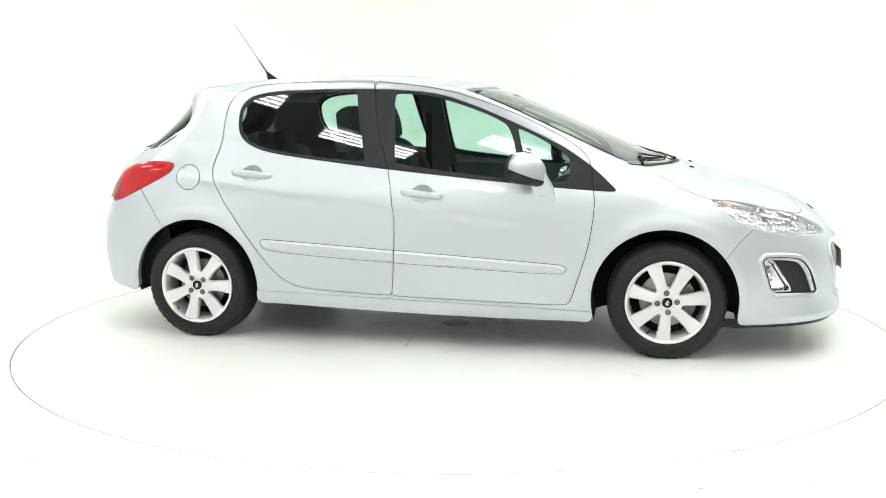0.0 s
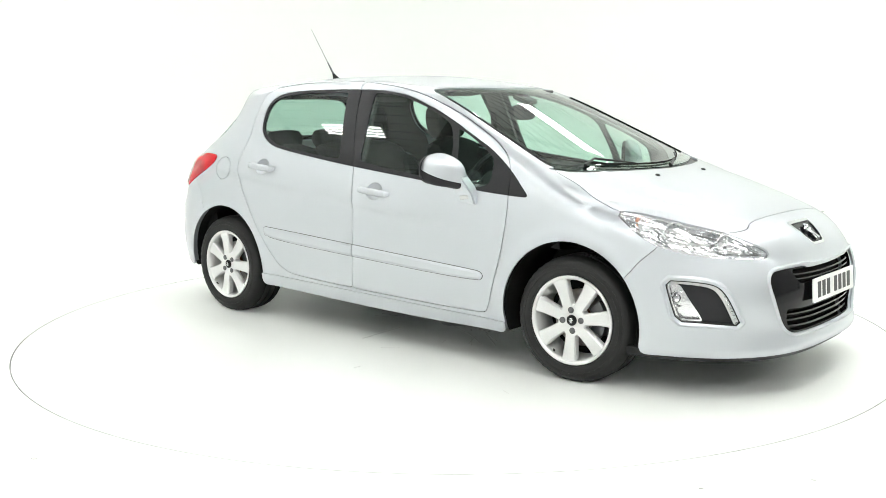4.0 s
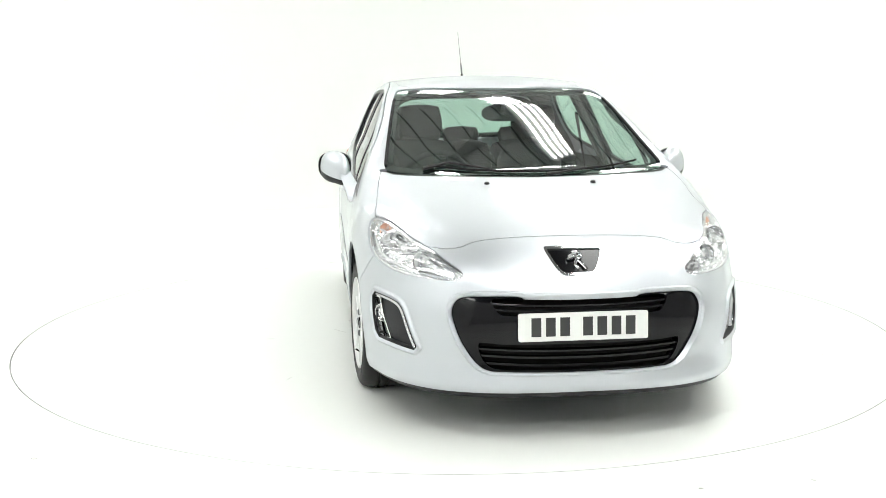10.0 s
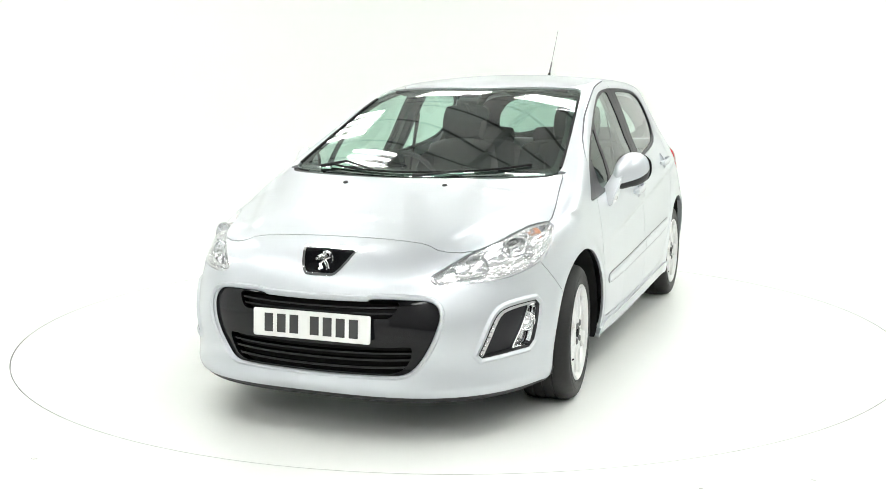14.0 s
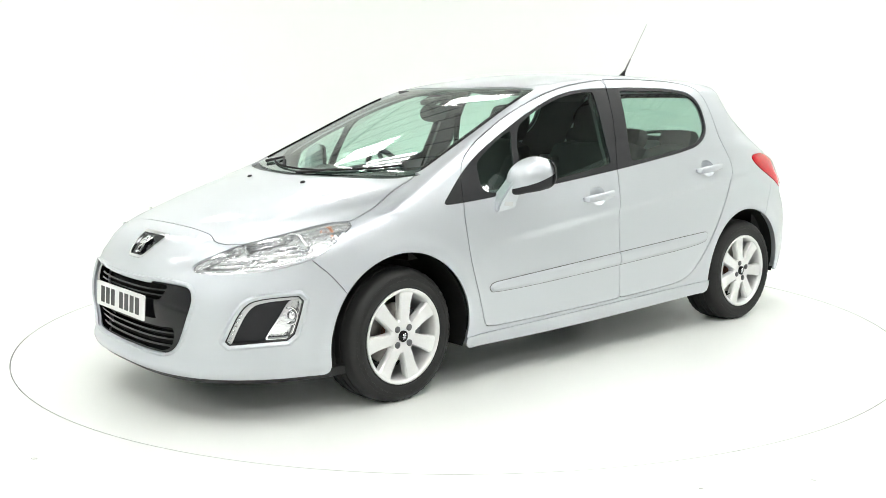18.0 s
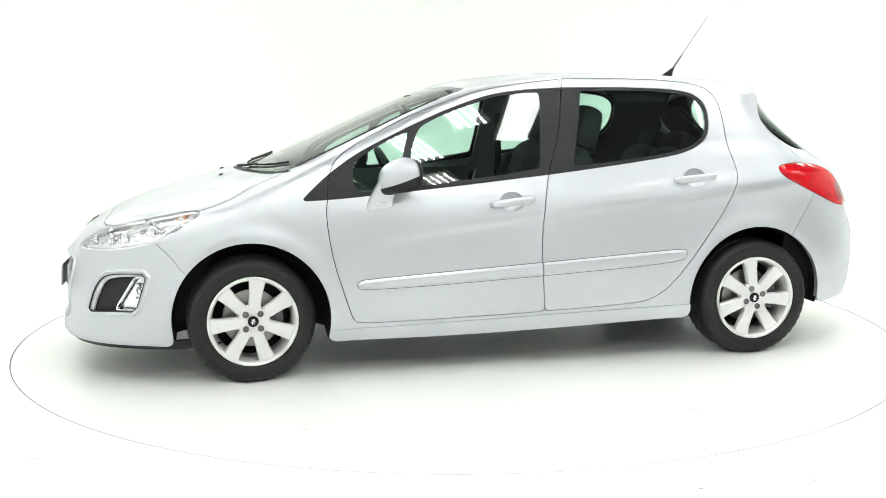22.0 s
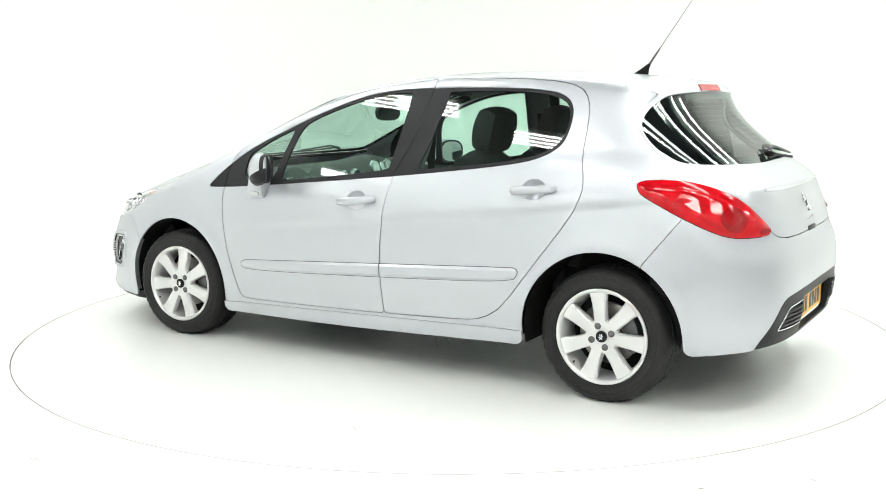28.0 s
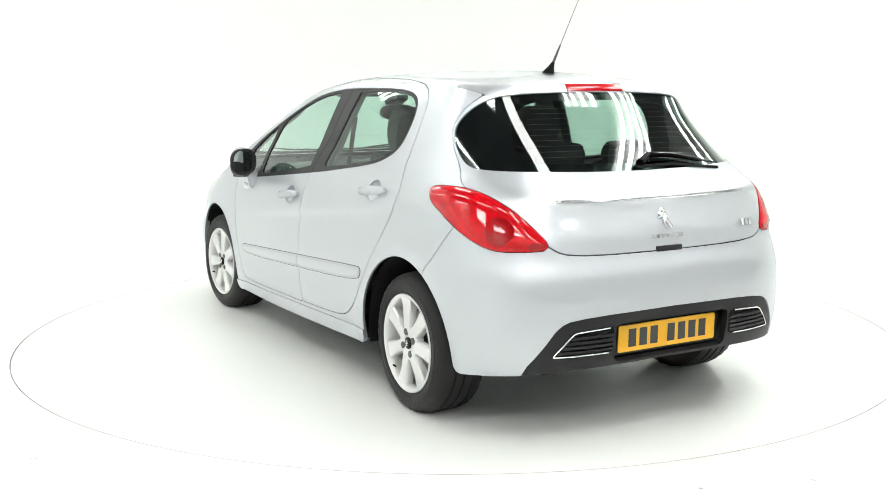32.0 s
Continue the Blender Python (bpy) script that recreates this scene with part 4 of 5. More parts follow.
def front_lamps():
    for s in (1, -1):
        side = SKIN.cut(ahead(1.4)).cut(on(s))
        lamp = side.cut(inside(HEADLAMP, -0.03)).refine(1)
        pocket = side.cut(inside(FOG, -0.045)).refine(2)
        hl = panel("headlight", [inside(HEADLAMP, 0.001)], LENS, CAR, "clear headlight with chrome reflectors", off=-0.002, flange=0, start=lamp)
        panel("lamp_seal", [inside(HEADLAMP, -0.005), outside(HEADLAMP, 0.003)], SEAL, hl, "black seal round the lamp", off=-0.007, flange=0.004, start=lamp)
        panel("reflector_tray", [inside(HEADLAMP, -0.004)], REFLECTOR, hl, "bright fluted chrome reflector tray", off=-0.040, flange=0, start=lamp.refine(1),
              shape=lambda v: 0.009 * np.abs(np.sin(np.degrees(np.arctan2(np.abs(v[:, 1]), v[:, 0] - 1.0)) * 0.75)) + 0.004 * np.sin(v[:, 2] * 150))
        panel("lamp_edge", [inside(HEADLAMP, 0.0), outside(HEADLAMP, -0.007)], REFLECTOR, hl, "silver edge of the lamp", off=-0.006, flange=0.03, start=lamp)
        panel("lamp_brow", [inside(HEADLAMP, 0.02), outside(HEADLAMP, -0.028)], REFLECTOR, hl, "silver inner step of the lamp", off=-0.022, flange=0.03, start=lamp)
        for ph, z, r, d in ((42.5, 0.728, 0.058, 0.055), (31.8, 0.688, 0.046, 0.045), (26.6, 0.660, 0.024, 0.03)):
            a = radians(ph)
            k = np.arange(0.5, 1.6, 0.002)
            f = body(1 + k * math.cos(a), k * math.sin(a), 0 * k + z)
            rr = k[np.argmax(f > 0)] - (0.042 if r > 0.05 else 0.032)
            aim = (math.cos(a * 0.55), s * math.sin(a * 0.55), 0.05)
            p = (1 + rr * math.cos(a), s * rr * math.sin(a), z)
            bowl = lamp_bowl("lamp_bowl", r, d, p, aim, hl)
            bm = bmesh.new()
            ball(bm, r * 0.42, Matrix.Translation((0, 0, -d * 0.55)), 0.8)
            part("bulb", bm, CHROME if r > 0.05 else LED_WHITE, bowl)
            bm = bmesh.new()
            lathe(bm, [(r * 1.06, -0.012), (r * 1.10, 0.0), (r * 1.08, 0.003), (r * 1.0, 0.002)], seg=40)
            part("bowl_ring", bm, SATIN, bowl, "satin ring round the bowl")
            # dark disc added in place of the dark reflection deep in the bowl
            bm = bmesh.new()
            lathe(bm, [(0.004, -d * 0.84), (r * 0.36, -d * 0.80), (r * 0.5, -d * 0.72)], seg=28)
            part("bowl_dark_disc", bm, DARK_METAL, bowl, "dark disc standing for the dark reflection in the bowl")
        a = radians(50)
        k = np.arange(0.5, 1.6, 0.002)
        deep = float(k[np.argmax(body(1 + k * math.cos(a), k * math.sin(a), 0 * k + 0.78) > 0)]) - 0.045
        lamp_bowl("indicator_bowl", 0.026, 0.03, (1 + deep * math.cos(a), s * deep * math.sin(a), 0.78), (0.6, s * 0.6, 0.2), hl, AMBER, "pink-amber indicator")
        # fog lamp pocket
        fog = panel("fog_surround", [inside(FOG, 0.0), outside(FOG, -0.004)], BLACK_TRIM, CAR, "thin dark frame round the fog lamp", off=0.002, flange=0.035, start=pocket)
        panel("fog_bezel", [inside(FOG, -0.024), outside(FOG, -0.003)], PAINT, fog, "raised silver edge round the fog lamp", off=0.001, flange=0.006, start=pocket,
              shape=lambda v: 0.009 * np.sin(np.clip(FOG(v) / 0.024, 0, 1) * math.pi) ** 2)
        panel("fog_panel", [inside(FOG, 0.003), outside(FOG_LAMP), outside(STRIP)], GREY_TRIM, fog, "matt black insert", off=-0.022, flange=0, start=pocket)
        panel("fog_reflector", [inside(FOG_LAMP, 0.002)], REFLECTOR, fog, "chrome fog lamp bowl", off=-0.04, flange=0, start=pocket)
        panel("fog_rim", [inside(FOG_LAMP), outside(FOG_LAMP, -0.006)], CHROME, fog, off=-0.008, flange=0.02, start=pocket)
        a = radians(42.6)
        kk = np.arange(0.7, 1.6, 0.002)
        rr = kk[np.argmax(body(1 + kk * math.cos(a), kk * math.sin(a), 0 * kk + 0.455) > 0)] - 0.034
        bowl = lamp_bowl("fog_lamp", 0.036, 0.02, (1 + rr * math.cos(a), s * rr * math.sin(a), 0.455), (0.85, s * 0.5, 0.02), fog, REFLECTOR, "round clear fog lamp")
        bm = bmesh.new()
        ball(bm, 0.02, Matrix.Translation((0, 0, -0.010)), 0.5)
        part("bulb", bm, CHROME, bowl)
        panel("daylight_strip", [inside(FOG, 0.004), inside(STRIP)], LED_WHITE, fog, "white daytime running light strip", off=-0.006, flange=0.012, start=pocket)
        for k in range(8):
            ph, z = 33.6 - 0.36 * k, 0.474 - 0.0165 * k
            a = radians(ph + 0.6)
            kk = np.arange(0.7, 1.6, 0.002)
            rr = kk[np.argmax(body(1 + kk * math.cos(a), kk * math.sin(a), 0 * kk + z) > 0)] - 0.004
            bm = bmesh.new()
            ball(bm, 0.006, Matrix(), 0.7)
            part("led", bm, CHROME, fog, at=pose(1 + rr * math.cos(a), s * rr * math.sin(a), z))
    nose = SKIN.cut(ahead(1.7)).cut(inside(either(GRILLE, BADGE), -0.04)).refine(1)
    panel("grille_frame", [inside(GRILLE, -0.016), outside(GRILLE)], PAINT, CAR, "silver lip round the grille", off=0.001, flange=0.03, start=nose,
          shape=lambda v: 0.011 * np.sin(np.clip(GRILLE(v) / 0.016, 0, 1) * math.pi))
    grille = panel("grille", [inside(GRILLE, 0.001), outside(INTAKE_TOP), outside(INTAKE_LOW)], GLOSS_BLACK, CAR, "gloss black grille surround", off=-0.014, flange=0.04, start=nose)
    panel("grille_back", [inside(GRILLE, -0.01)], SEAL, grille, off=-0.075, flange=0, start=nose)
    fine = nose.cut(inside(either(INTAKE_TOP, INTAKE_LOW), -0.02)).refine(1)
    for hole, heights in ((INTAKE_TOP, (0.524, 0.548)), (INTAKE_LOW, (0.303, 0.329, 0.355))):
        for h in heights:
            panel("grille_bar", [inside(hole, 0.001), *band(h, 0.004, lambda v: 0.07 * v[:, 1] ** 2)], GLOSS_BLACK, grille, off=-0.022, flange=0.022, start=fine)
    bad = panel("badge_plate", [inside(BADGE, 0.010)], GLOSS_BLACK, CAR, "black shield under the bonnet edge", off=-0.004, flange=0.01, start=nose)
    panel("badge_frame", [inside(BADGE), outside(BADGE, -0.010)], CHROME, bad, "chrome frame of the shield", off=0.002, flange=0.012, start=nose)


front_lamps()


def emblem(parent, m, size, thick=0.006):
    """A plain rearing shape in chrome, built from rounded strokes."""
    bm = bmesh.new()
    strokes = (((-0.05, 0.42), (0.16, 0.36), (0.20, 0.16), (0.02, 0.02), (-0.12, -0.22)), ((-0.12, -0.22), (0.02, -0.42), (-0.08, -0.48)), ((0.02, 0.0), (0.20, -0.22), (0.34, -0.46)),
               ((0.10, 0.16), (-0.18, 0.10), (-0.40, 0.02)), ((0.02, 0.28), (-0.22, 0.24), (-0.34, 0.14)), ((-0.02, 0.44), (-0.16, 0.36)))
    for st in strokes:
        sweep(bm, [m @ Vector((x * size, y * size, thick * 0.5)) for x, y in st], size * 0.072, 8, 1.0)
    return part("emblem", bm, CHROME, parent, "chrome emblem")


def text_bars(parent, material, width, height, count, m, gap_after=None, label=""):
    """Plain bars in place of characters, one by one."""
    made = []
    total = count + (0.6 if gap_after else 0)
    step = width / total
    x = -width / 2 + step / 2
    for k in range(count):
        bm = bmesh.new()
        box(bm, step * 0.68, height, 0.0016, m @ pose(x, 0, 0))
        made.append(part("character_bar", bm, material, parent, label, smooth=False))
        x += step * (1.6 if gap_after and k == gap_after - 1 else 1)
    return made


def number_plate(m, material, label, parent):
    bm = bmesh.new()
    w, h, r = 0.26, 0.0555, 0.008
    pts = []
    for cx, cy, a0 in ((w - r, h - r, 0), (-w + r, h - r, 90), (-w + r, -h + r, 180), (w - r, -h + r, 270)):
        pts += [(cx + r * math.cos(radians(a0 + a)), cy + r * math.sin(radians(a0 + a))) for a in (0, 30, 60, 90)]
    slab(bm, pts, 0, 0.006)
    pl = part("number_plate", bm, material, parent, label, at=m)
    text_bars(pl, INK, 0.435, 0.074, 7, pose(0, 0, 0.0065), 3)
    return pl


number_plate(pose(2.236, 0, 0.464, 86, 0, 90), PLATE_W, "white front number plate", CAR)
number_plate(pose(-2.003, 0.0, 0.388, 91, 0, -90), PLATE_Y, "yellow rear number plate", CAR)
k_nose = np.arange(1.9, 2.3, 0.001)
emblem(CAR, pose(float(k_nose[np.argmax(body(k_nose, 0 * k_nose, 0 * k_nose + 0.703) > 0)]), 0, 0.704, 44, 0, 90), 0.098)


# ---- rear trim ----
def rear_trim():
    tail = SKIN.cut(behind(-1.2))
    for s in (1, -1):
        side = tail.cut(on(s))
        vents = side.cut(inside(VENT, -0.03)).refine(2)
        tl = panel("tail_light", [inside(TAIL_LAMP, 0.001)], RED_LENS, CAR, "glossy red tail light wrapping round the corner", off=0.002, flange=0.03, start=side,
                   shape=lambda v: 0.010 * np.clip(-TAIL_LAMP(v) / 0.05, 0, 1) * (2 - np.clip(-TAIL_LAMP(v) / 0.05, 0, 1)))
        panel("lamp_housing", [inside(TAIL_LAMP, -0.02)], SEAL, tl, off=-0.045, flange=0, start=side)
        round_spot = lambda v: np.hypot((np.degrees(np.arctan2(np.abs(v[:, 1]), -0.9 - v[:, 0])) - 37.5) * 0.0185, v[:, 2] - 0.835) - 0.052
        panel("lamp_cell", [inside(TAIL_LAMP, 0.012), round_spot], RED_DARK, tl, "darker red round lamp cell", off=0.0126, flange=0.001, start=side)
        low_cell = lambda v: np.maximum(np.abs(np.degrees(np.arctan2(np.abs(v[:, 1]), -0.9 - v[:, 0])) - 30.5) * 0.0185 - 0.032, np.abs(v[:, 2] - 0.782) - 0.012)
        panel("lamp_cell", [inside(TAIL_LAMP, 0.008), low_cell], RED_DARK, tl, "darker red lower lamp cell", off=0.0118, flange=0.002, start=side)
        vent = panel("vent_frame", [inside(VENT), outside(VENT, -0.005), lambda v: 0.335 - np.abs(v[:, 1])], CHROME, CAR, "chrome frame of the rear bumper vent", off=0.004, flange=0.02, start=vents)
        panel("vent_back", [inside(VENT)], SEAL, vent, off=-0.012, flange=0, start=vents)
        for k in range(4):
            h = 0.366 + 0.019 * k
            panel("vent_slat", [inside(VENT, 0.004), *band(h, 0.0055)], BLACK_TRIM, vent, off=0.001, flange=0.012, start=vents)
    panel("rear_valance", [behind(-1.6), inside(DIFFUSER, 0.001), outside(VENT), outside(PLATE_BAY), over(0.275)], BLACK_TRIM, CAR, "matt black lower bumper insert", off=-0.004, flange=0.03, start=LOW)
    panel("plate_bay", [behind(-1.7), inside(PLATE_BAY, -0.006)], BLACK_TRIM, CAR, "black recess round the rear number plate", off=-0.062, flange=0, start=tail)
    panel("tailgate_strip", [behind(-1.7), *band(0.939, 0.0048, lambda v: 0.006 * (v[:, 1] / 0.5) ** 2), lambda v: np.abs(v[:, 1]) - 0.5], SATIN, CAR, "slim chrome strip across the tailgate",
          off=0.006, flange=0.008, start=tail.cut(lambda v: np.abs(v[:, 2] - 0.944) - 0.03).refine(2))
    panel("brake_light", [lambda v: np.abs(v[:, 1]) - 0.152, over(1.376), under(1.404), behind(-1.40)], RED_LENS, CAR, "high red brake light", off=0.004, flange=0.01, start=tail.cut(lambda v: np.abs(v[:, 1]) - 0.2).cut(over(1.3)).refine(2))
    emblem(CAR, pose(-1.967, 0, 0.858, 66, 0, -90), 0.088)
    text_bars(CAR, CHROME, 0.17, 0.013, 7, pose(-1.991, 0, 0.790, 76, 0, -90), label="plain chrome bar in place of lettering")
    k = np.arange(-2.1, -1.7, 0.001)
    text_bars(CAR, CHROME, 0.085, 0.028, 3, pose(float(k[np.argmax(body(k, 0 * k - 0.47, 0 * k + 0.815) < 0)]) - 0.004, -0.47, 0.815, 76, 0, -78), label="plain chrome bar in place of lettering")
    bm = bmesh.new()
    box(bm, 0.03, 0.14, 0.026, pose(-1.992, 0.0, 0.738), 0.006)
    part("tailgate_release", bm, BLACK_TRIM, CAR, "black tailgate release grip")


rear_trim()


# ---- mirrors, handles, wipers, aerial ----
def door_mirror(s):
    root = new("door_mirror")
    root.parent = CAR
    root["label"] = "silver door mirror with a black underside"
    bm = bmesh.new()
    bmesh.ops.create_uvsphere(bm, u_segments=48, v_segments=32, radius=1.0)
    for v in bm.verts:
        x, y, z = v.co
        full = lambda t: math.copysign(abs(t) ** 0.80, t)
        px = 0.080 * full(x) if x > 0 else 0.056 * full(x)
        py = 0.078 * full(y)
        lean = (px + 0.05) / 0.13
        pz = (0.104 - 0.02 * lean) * full(z) if z > 0 else (0.060 + 0.020 * max(lean, 0)) * full(z)
        px = max(px, -0.046) - 0.75 * py
        v.co = Vector((px, py, pz - 0.30 * max(-py, 0) * (1 if z < 0 else 0.35) - 0.12 * max(px, 0)))
    under_side = bm.copy()
    for mesh, keep in ((bm, False), (under_side, True)):
        bmesh.ops.bisect_plane(mesh, geom=[*mesh.verts, *mesh.edges, *mesh.faces], plane_co=(0, 0, -0.014), plane_no=(0.40, 0, 1), clear_outer=keep, clear_inner=not keep)
    m = pose(0.582, 0.93, 0.975)
    flip = Matrix.Diagonal((1, s, 1, 1))
    for name, mesh, mat, lab in (("mirror_cap", bm, PAINT, "silver painted mirror cap"), ("mirror_base", under_side, GREY_TRIM, "charcoal underside")):
        bmesh.ops.transform(mesh, matrix=flip @ m, verts=mesh.verts)
        bmesh.ops.recalc_face_normals(mesh, faces=mesh.faces)
        part(name, mesh, mat, root, lab)
    turn = flip @ m @ pose(-0.044, 0.0, 0.014, 90, 0, -66)
    egg = [(math.copysign(abs(math.cos(a)) ** 0.8, math.cos(a)), math.copysign(abs(math.sin(a)) ** 0.8, math.sin(a))) for a in (2 * math.pi * k / 36 for k in range(36))]
    g = bmesh.new()
    rings = [[g.verts.new(turn @ Vector((w * x, h * y, d))) for x, y in egg] for w, h, d in ((0.092, 0.076, -0.012), (0.093, 0.077, 0.004), (0.089, 0.073, 0.010), (0.082, 0.066, 0.006), (0.080, 0.064, 0.0))]
    for a, b in zip(rings, rings[1:]):
        for i in range(36):
            g.faces.new((a[i], a[(i + 1) % 36], b[(i + 1) % 36], b[i]))
    bmesh.ops.recalc_face_normals(g, faces=g.faces)
    part("mirror_rim", g, GREY_TRIM, root, "charcoal rim round the mirror glass")
    g = bmesh.new()
    slab(g, [(0.0815 * x, 0.0655 * y) for x, y in egg], -0.002, 0.003, turn)
    part("mirror_glass", g, CHROME, root, "mirror glass")
    bm = bmesh.new()
    rows = (((0.742, 0.866, 0.812), (0.622, 0.866, 0.828), 0.10), ((0.735, 0.876, 0.86), (0.618, 0.876, 0.868), 0.09), ((0.705, 0.895, 0.915), (0.60, 0.895, 0.918), 0.07), ((0.675, 0.915, 0.975), (0.58, 0.915, 0.975), 0.06))
    ring = []
    for a, b, deep in rows:
        ring.append([bm.verts.new((p[0], s * (p[1] + q), p[2])) for p, q in ((a, 0.0), (b, 0.0), (b, -deep), (a, -deep))])
    for a, b in zip(ring, ring[1:]):
        for i in range(4):
            bm.faces.new((a[i], a[(i + 1) % 4], b[(i + 1) % 4], b[i]))
    bm.faces.new(ring[0])
    bm.faces.new(ring[-1])
    bmesh.ops.recalc_face_normals(bm, faces=bm.faces)
    bmesh.ops.bevel(bm, geom=list(bm.edges), offset=0.007, segments=2, affect="EDGES")
    arm = part("mirror_arm", bm, PAINT, root, "silver mirror foot")
    bm = bmesh.new()
    box(bm, 0.056, 0.008, 0.022, pose(0.678, s * 0.873, 0.850, -14 * s, -8, 0), 0.004)
    part("side_indicator", bm, LED_WHITE, arm, "clear side indicator")


def door_handle(x, z, s, tilt):
    k = np.arange(0.6, 1.0, 0.001)
    y = float(k[np.argmax(body(0 * k + x, k, 0 * k + z) > 0)])
    root = new("door_handle")
    root.parent = CAR
    root["label"] = "silver pull handle over a round finger cup"
    bm = bmesh.new()
    prof = [(-0.115, 0.010, 0.004), (-0.10, 0.017, 0.022), (-0.05, 0.019, 0.032), (0.0, 0.0195, 0.035), (0.05, 0.019, 0.033), (0.10, 0.017, 0.024), (0.115, 0.010, 0.006)]
    ring = [[bm.verts.new((u, d + 0.010 * math.cos(a), w * math.sin(a))) for a in (2 * math.pi * i / 12 for i in range(12))] for u, w, d in prof]
    for a, b in zip(ring, ring[1:]):
        for i in range(12):
            bm.faces.new((a[i], a[(i + 1) % 12], b[(i + 1) % 12], b[i]))
    bm.faces.new(ring[0])
    bm.faces.new(ring[-1])
    bmesh.ops.recalc_face_normals(bm, faces=bm.faces)
    part("grip", bm, PAINT, root, "silver painted grip")
    cup = lambda v: np.hypot((v[:, 0] - x) * 0.82, (v[:, 2] - z) * 1.05) - 0.0495
    c = panel("finger_cup", [lambda v: np.abs(v[:, 0] - x) - 0.12, cup], PAINT, CAR, "shallow recess behind the handle", off=0.0, flange=0.004, start=SKIN.cut(on(s)).cut(lambda v: np.abs(v[:, 0] - x) - 0.1).cut(lambda v: np.abs(v[:, 2] - z) - 0.09).refine(1),
              shape=lambda v: -0.003 - 0.026 * np.clip(-cup(v) / 0.04, 0, 1) ** 0.6)
    if s > 0:
        bm = bmesh.new()
        lathe(bm, [(0, 0.047), (0.007, 0.047), (0.008, 0.044)], pose(0, 0, 0, -90, 0, 0) @ pose(-0.085, 0, -0.017), seg=14)
        part("key_lock", bm, DARK_METAL, root)
    root.matrix_basis = pose(x, s * y, z, 0, -tilt, 0) @ Matrix.Diagonal((1, 1, 1, 1)) if s > 0 else pose(x, s * y, z, 0, tilt, 180)


for s in (1, -1):
    door_mirror(s)
    door_handle(0.022, 0.842, s, 0 - 5.5)
    door_handle(-0.955, 0.936, s, 0 - 5.0)


def height_at(x, y):
    k = np.arange(1.6, 0.5, -0.001)
    return float(k[np.argmax(body(0 * k + x, 0 * k + y, k) < 0)])


def top_fittings():
    for s in (1, -1):
        z = height_at(1.425, 0.25)
        bm = bmesh.new()
        lathe(bm, [(0, 0.010), (0.009, 0.009), (0.013, 0.003), (0.014, -0.01)], seg=16)
        part("washer_nozzle", bm, BLACK_TRIM, CAR, "black washer nozzle", at=pose(1.425, s * 0.25, z, 0, 12, 0))
    for y0, y1, y2 in ((-0.52, -0.15, 0.10), (0.05, 0.30, 0.56)):
        root = new("wiper")
        root.parent = CAR
        root["label"] = "black windscreen wiper"
        pts = [(1.305 - 0.30 * (y / 0.7) ** 2 + 0.0, y) for y in np.linspace(y1 - 0.33, y2, 7)]
        bm = bmesh.new()
        sweep(bm, [(x - 0.022, y, height_at(x - 0.022, y) + 0.005) for x, y in pts], 0.0045, 6, 1.2)
        part("wiper_blade", bm, SEAL, root)
        bm = bmesh.new()
        px, py = 1.325 - 0.30 * (y0 / 0.7) ** 2, y0
        mid = pts[3]
        sweep(bm, [(px + 0.01, py, height_at(px, py) + 0.004), (px - 0.02, 0.6 * py + 0.4 * mid[1], height_at(px - 0.02, 0.6 * py + 0.4 * mid[1]) + 0.007), (mid[0] - 0.022, mid[1], height_at(mid[0] - 0.022, mid[1]) + 0.010)], [0.009, 0.006, 0.0045], 8)
        part("wiper_arm", bm, BLACK_TRIM, root)
    # aerial
    z = height_at(-1.14, 0)
    root = new("aerial")
    root.parent = CAR
    root["label"] = "thin raked whip aerial on a black foot"
    bm = bmesh.new()
    lathe(bm, [(0.0, 0.05), (0.007, 0.048), (0.012, 0.03), (0.024, 0.006), (0.026, -0.01)], seg=20)
    for v in bm.verts:
        v.co.x = v.co.x * 1.5 - 0.9 * max(v.co.z, 0)
    part("aerial_foot", bm, SEAL, root, at=pose(-1.14, 0, z))
    tip = (-1.394, 0, 1.812)
    base = (-1.185, 0, z + 0.048)
    bm = bmesh.new()
    sweep(bm, [base, (base[0] + 0.25 * (tip[0] - base[0]), 0, base[2] + 0.25 * (tip[2] - base[2]))], [0.0065, 0.0045], 8)
    sweep(bm, [base, tip], [0.0022, 0.0013], 6)
    part("whip", bm, DARK_METAL, root)
    # rear wiper
    root = new("rear_wiper")
    root.parent = CAR
    root["label"] = "glossy black rear wiper"

    def glass(y, z):
        k = np.arange(-2.1, -1.2, 0.002)
        return float(k[np.argmax(body(k, 0 * k + y, 0 * k + z) < 0)])
    path = [(-0.02, 1.075), (-0.10, 1.105), (-0.22, 1.10), (-0.34, 1.08), (-0.46, 1.06)]
    bm = bmesh.new()
    sweep(bm, [(glass(y, z) - 0.03, y, z) for y, z in path], [0.022, 0.020, 0.017, 0.012, 0.006], 10, 0.7)
    part("wiper_arm", bm, GLOSS_BLACK, root)
    bm = bmesh.new()
    sweep(bm, [(glass(y, z - 0.022) - 0.012, y, z - 0.022) for y, z in ((0.0, 1.08), (-0.2, 1.085), (-0.46, 1.062))], 0.007, 6)
    part("wiper_blade", bm, SEAL, root)


top_fittings()



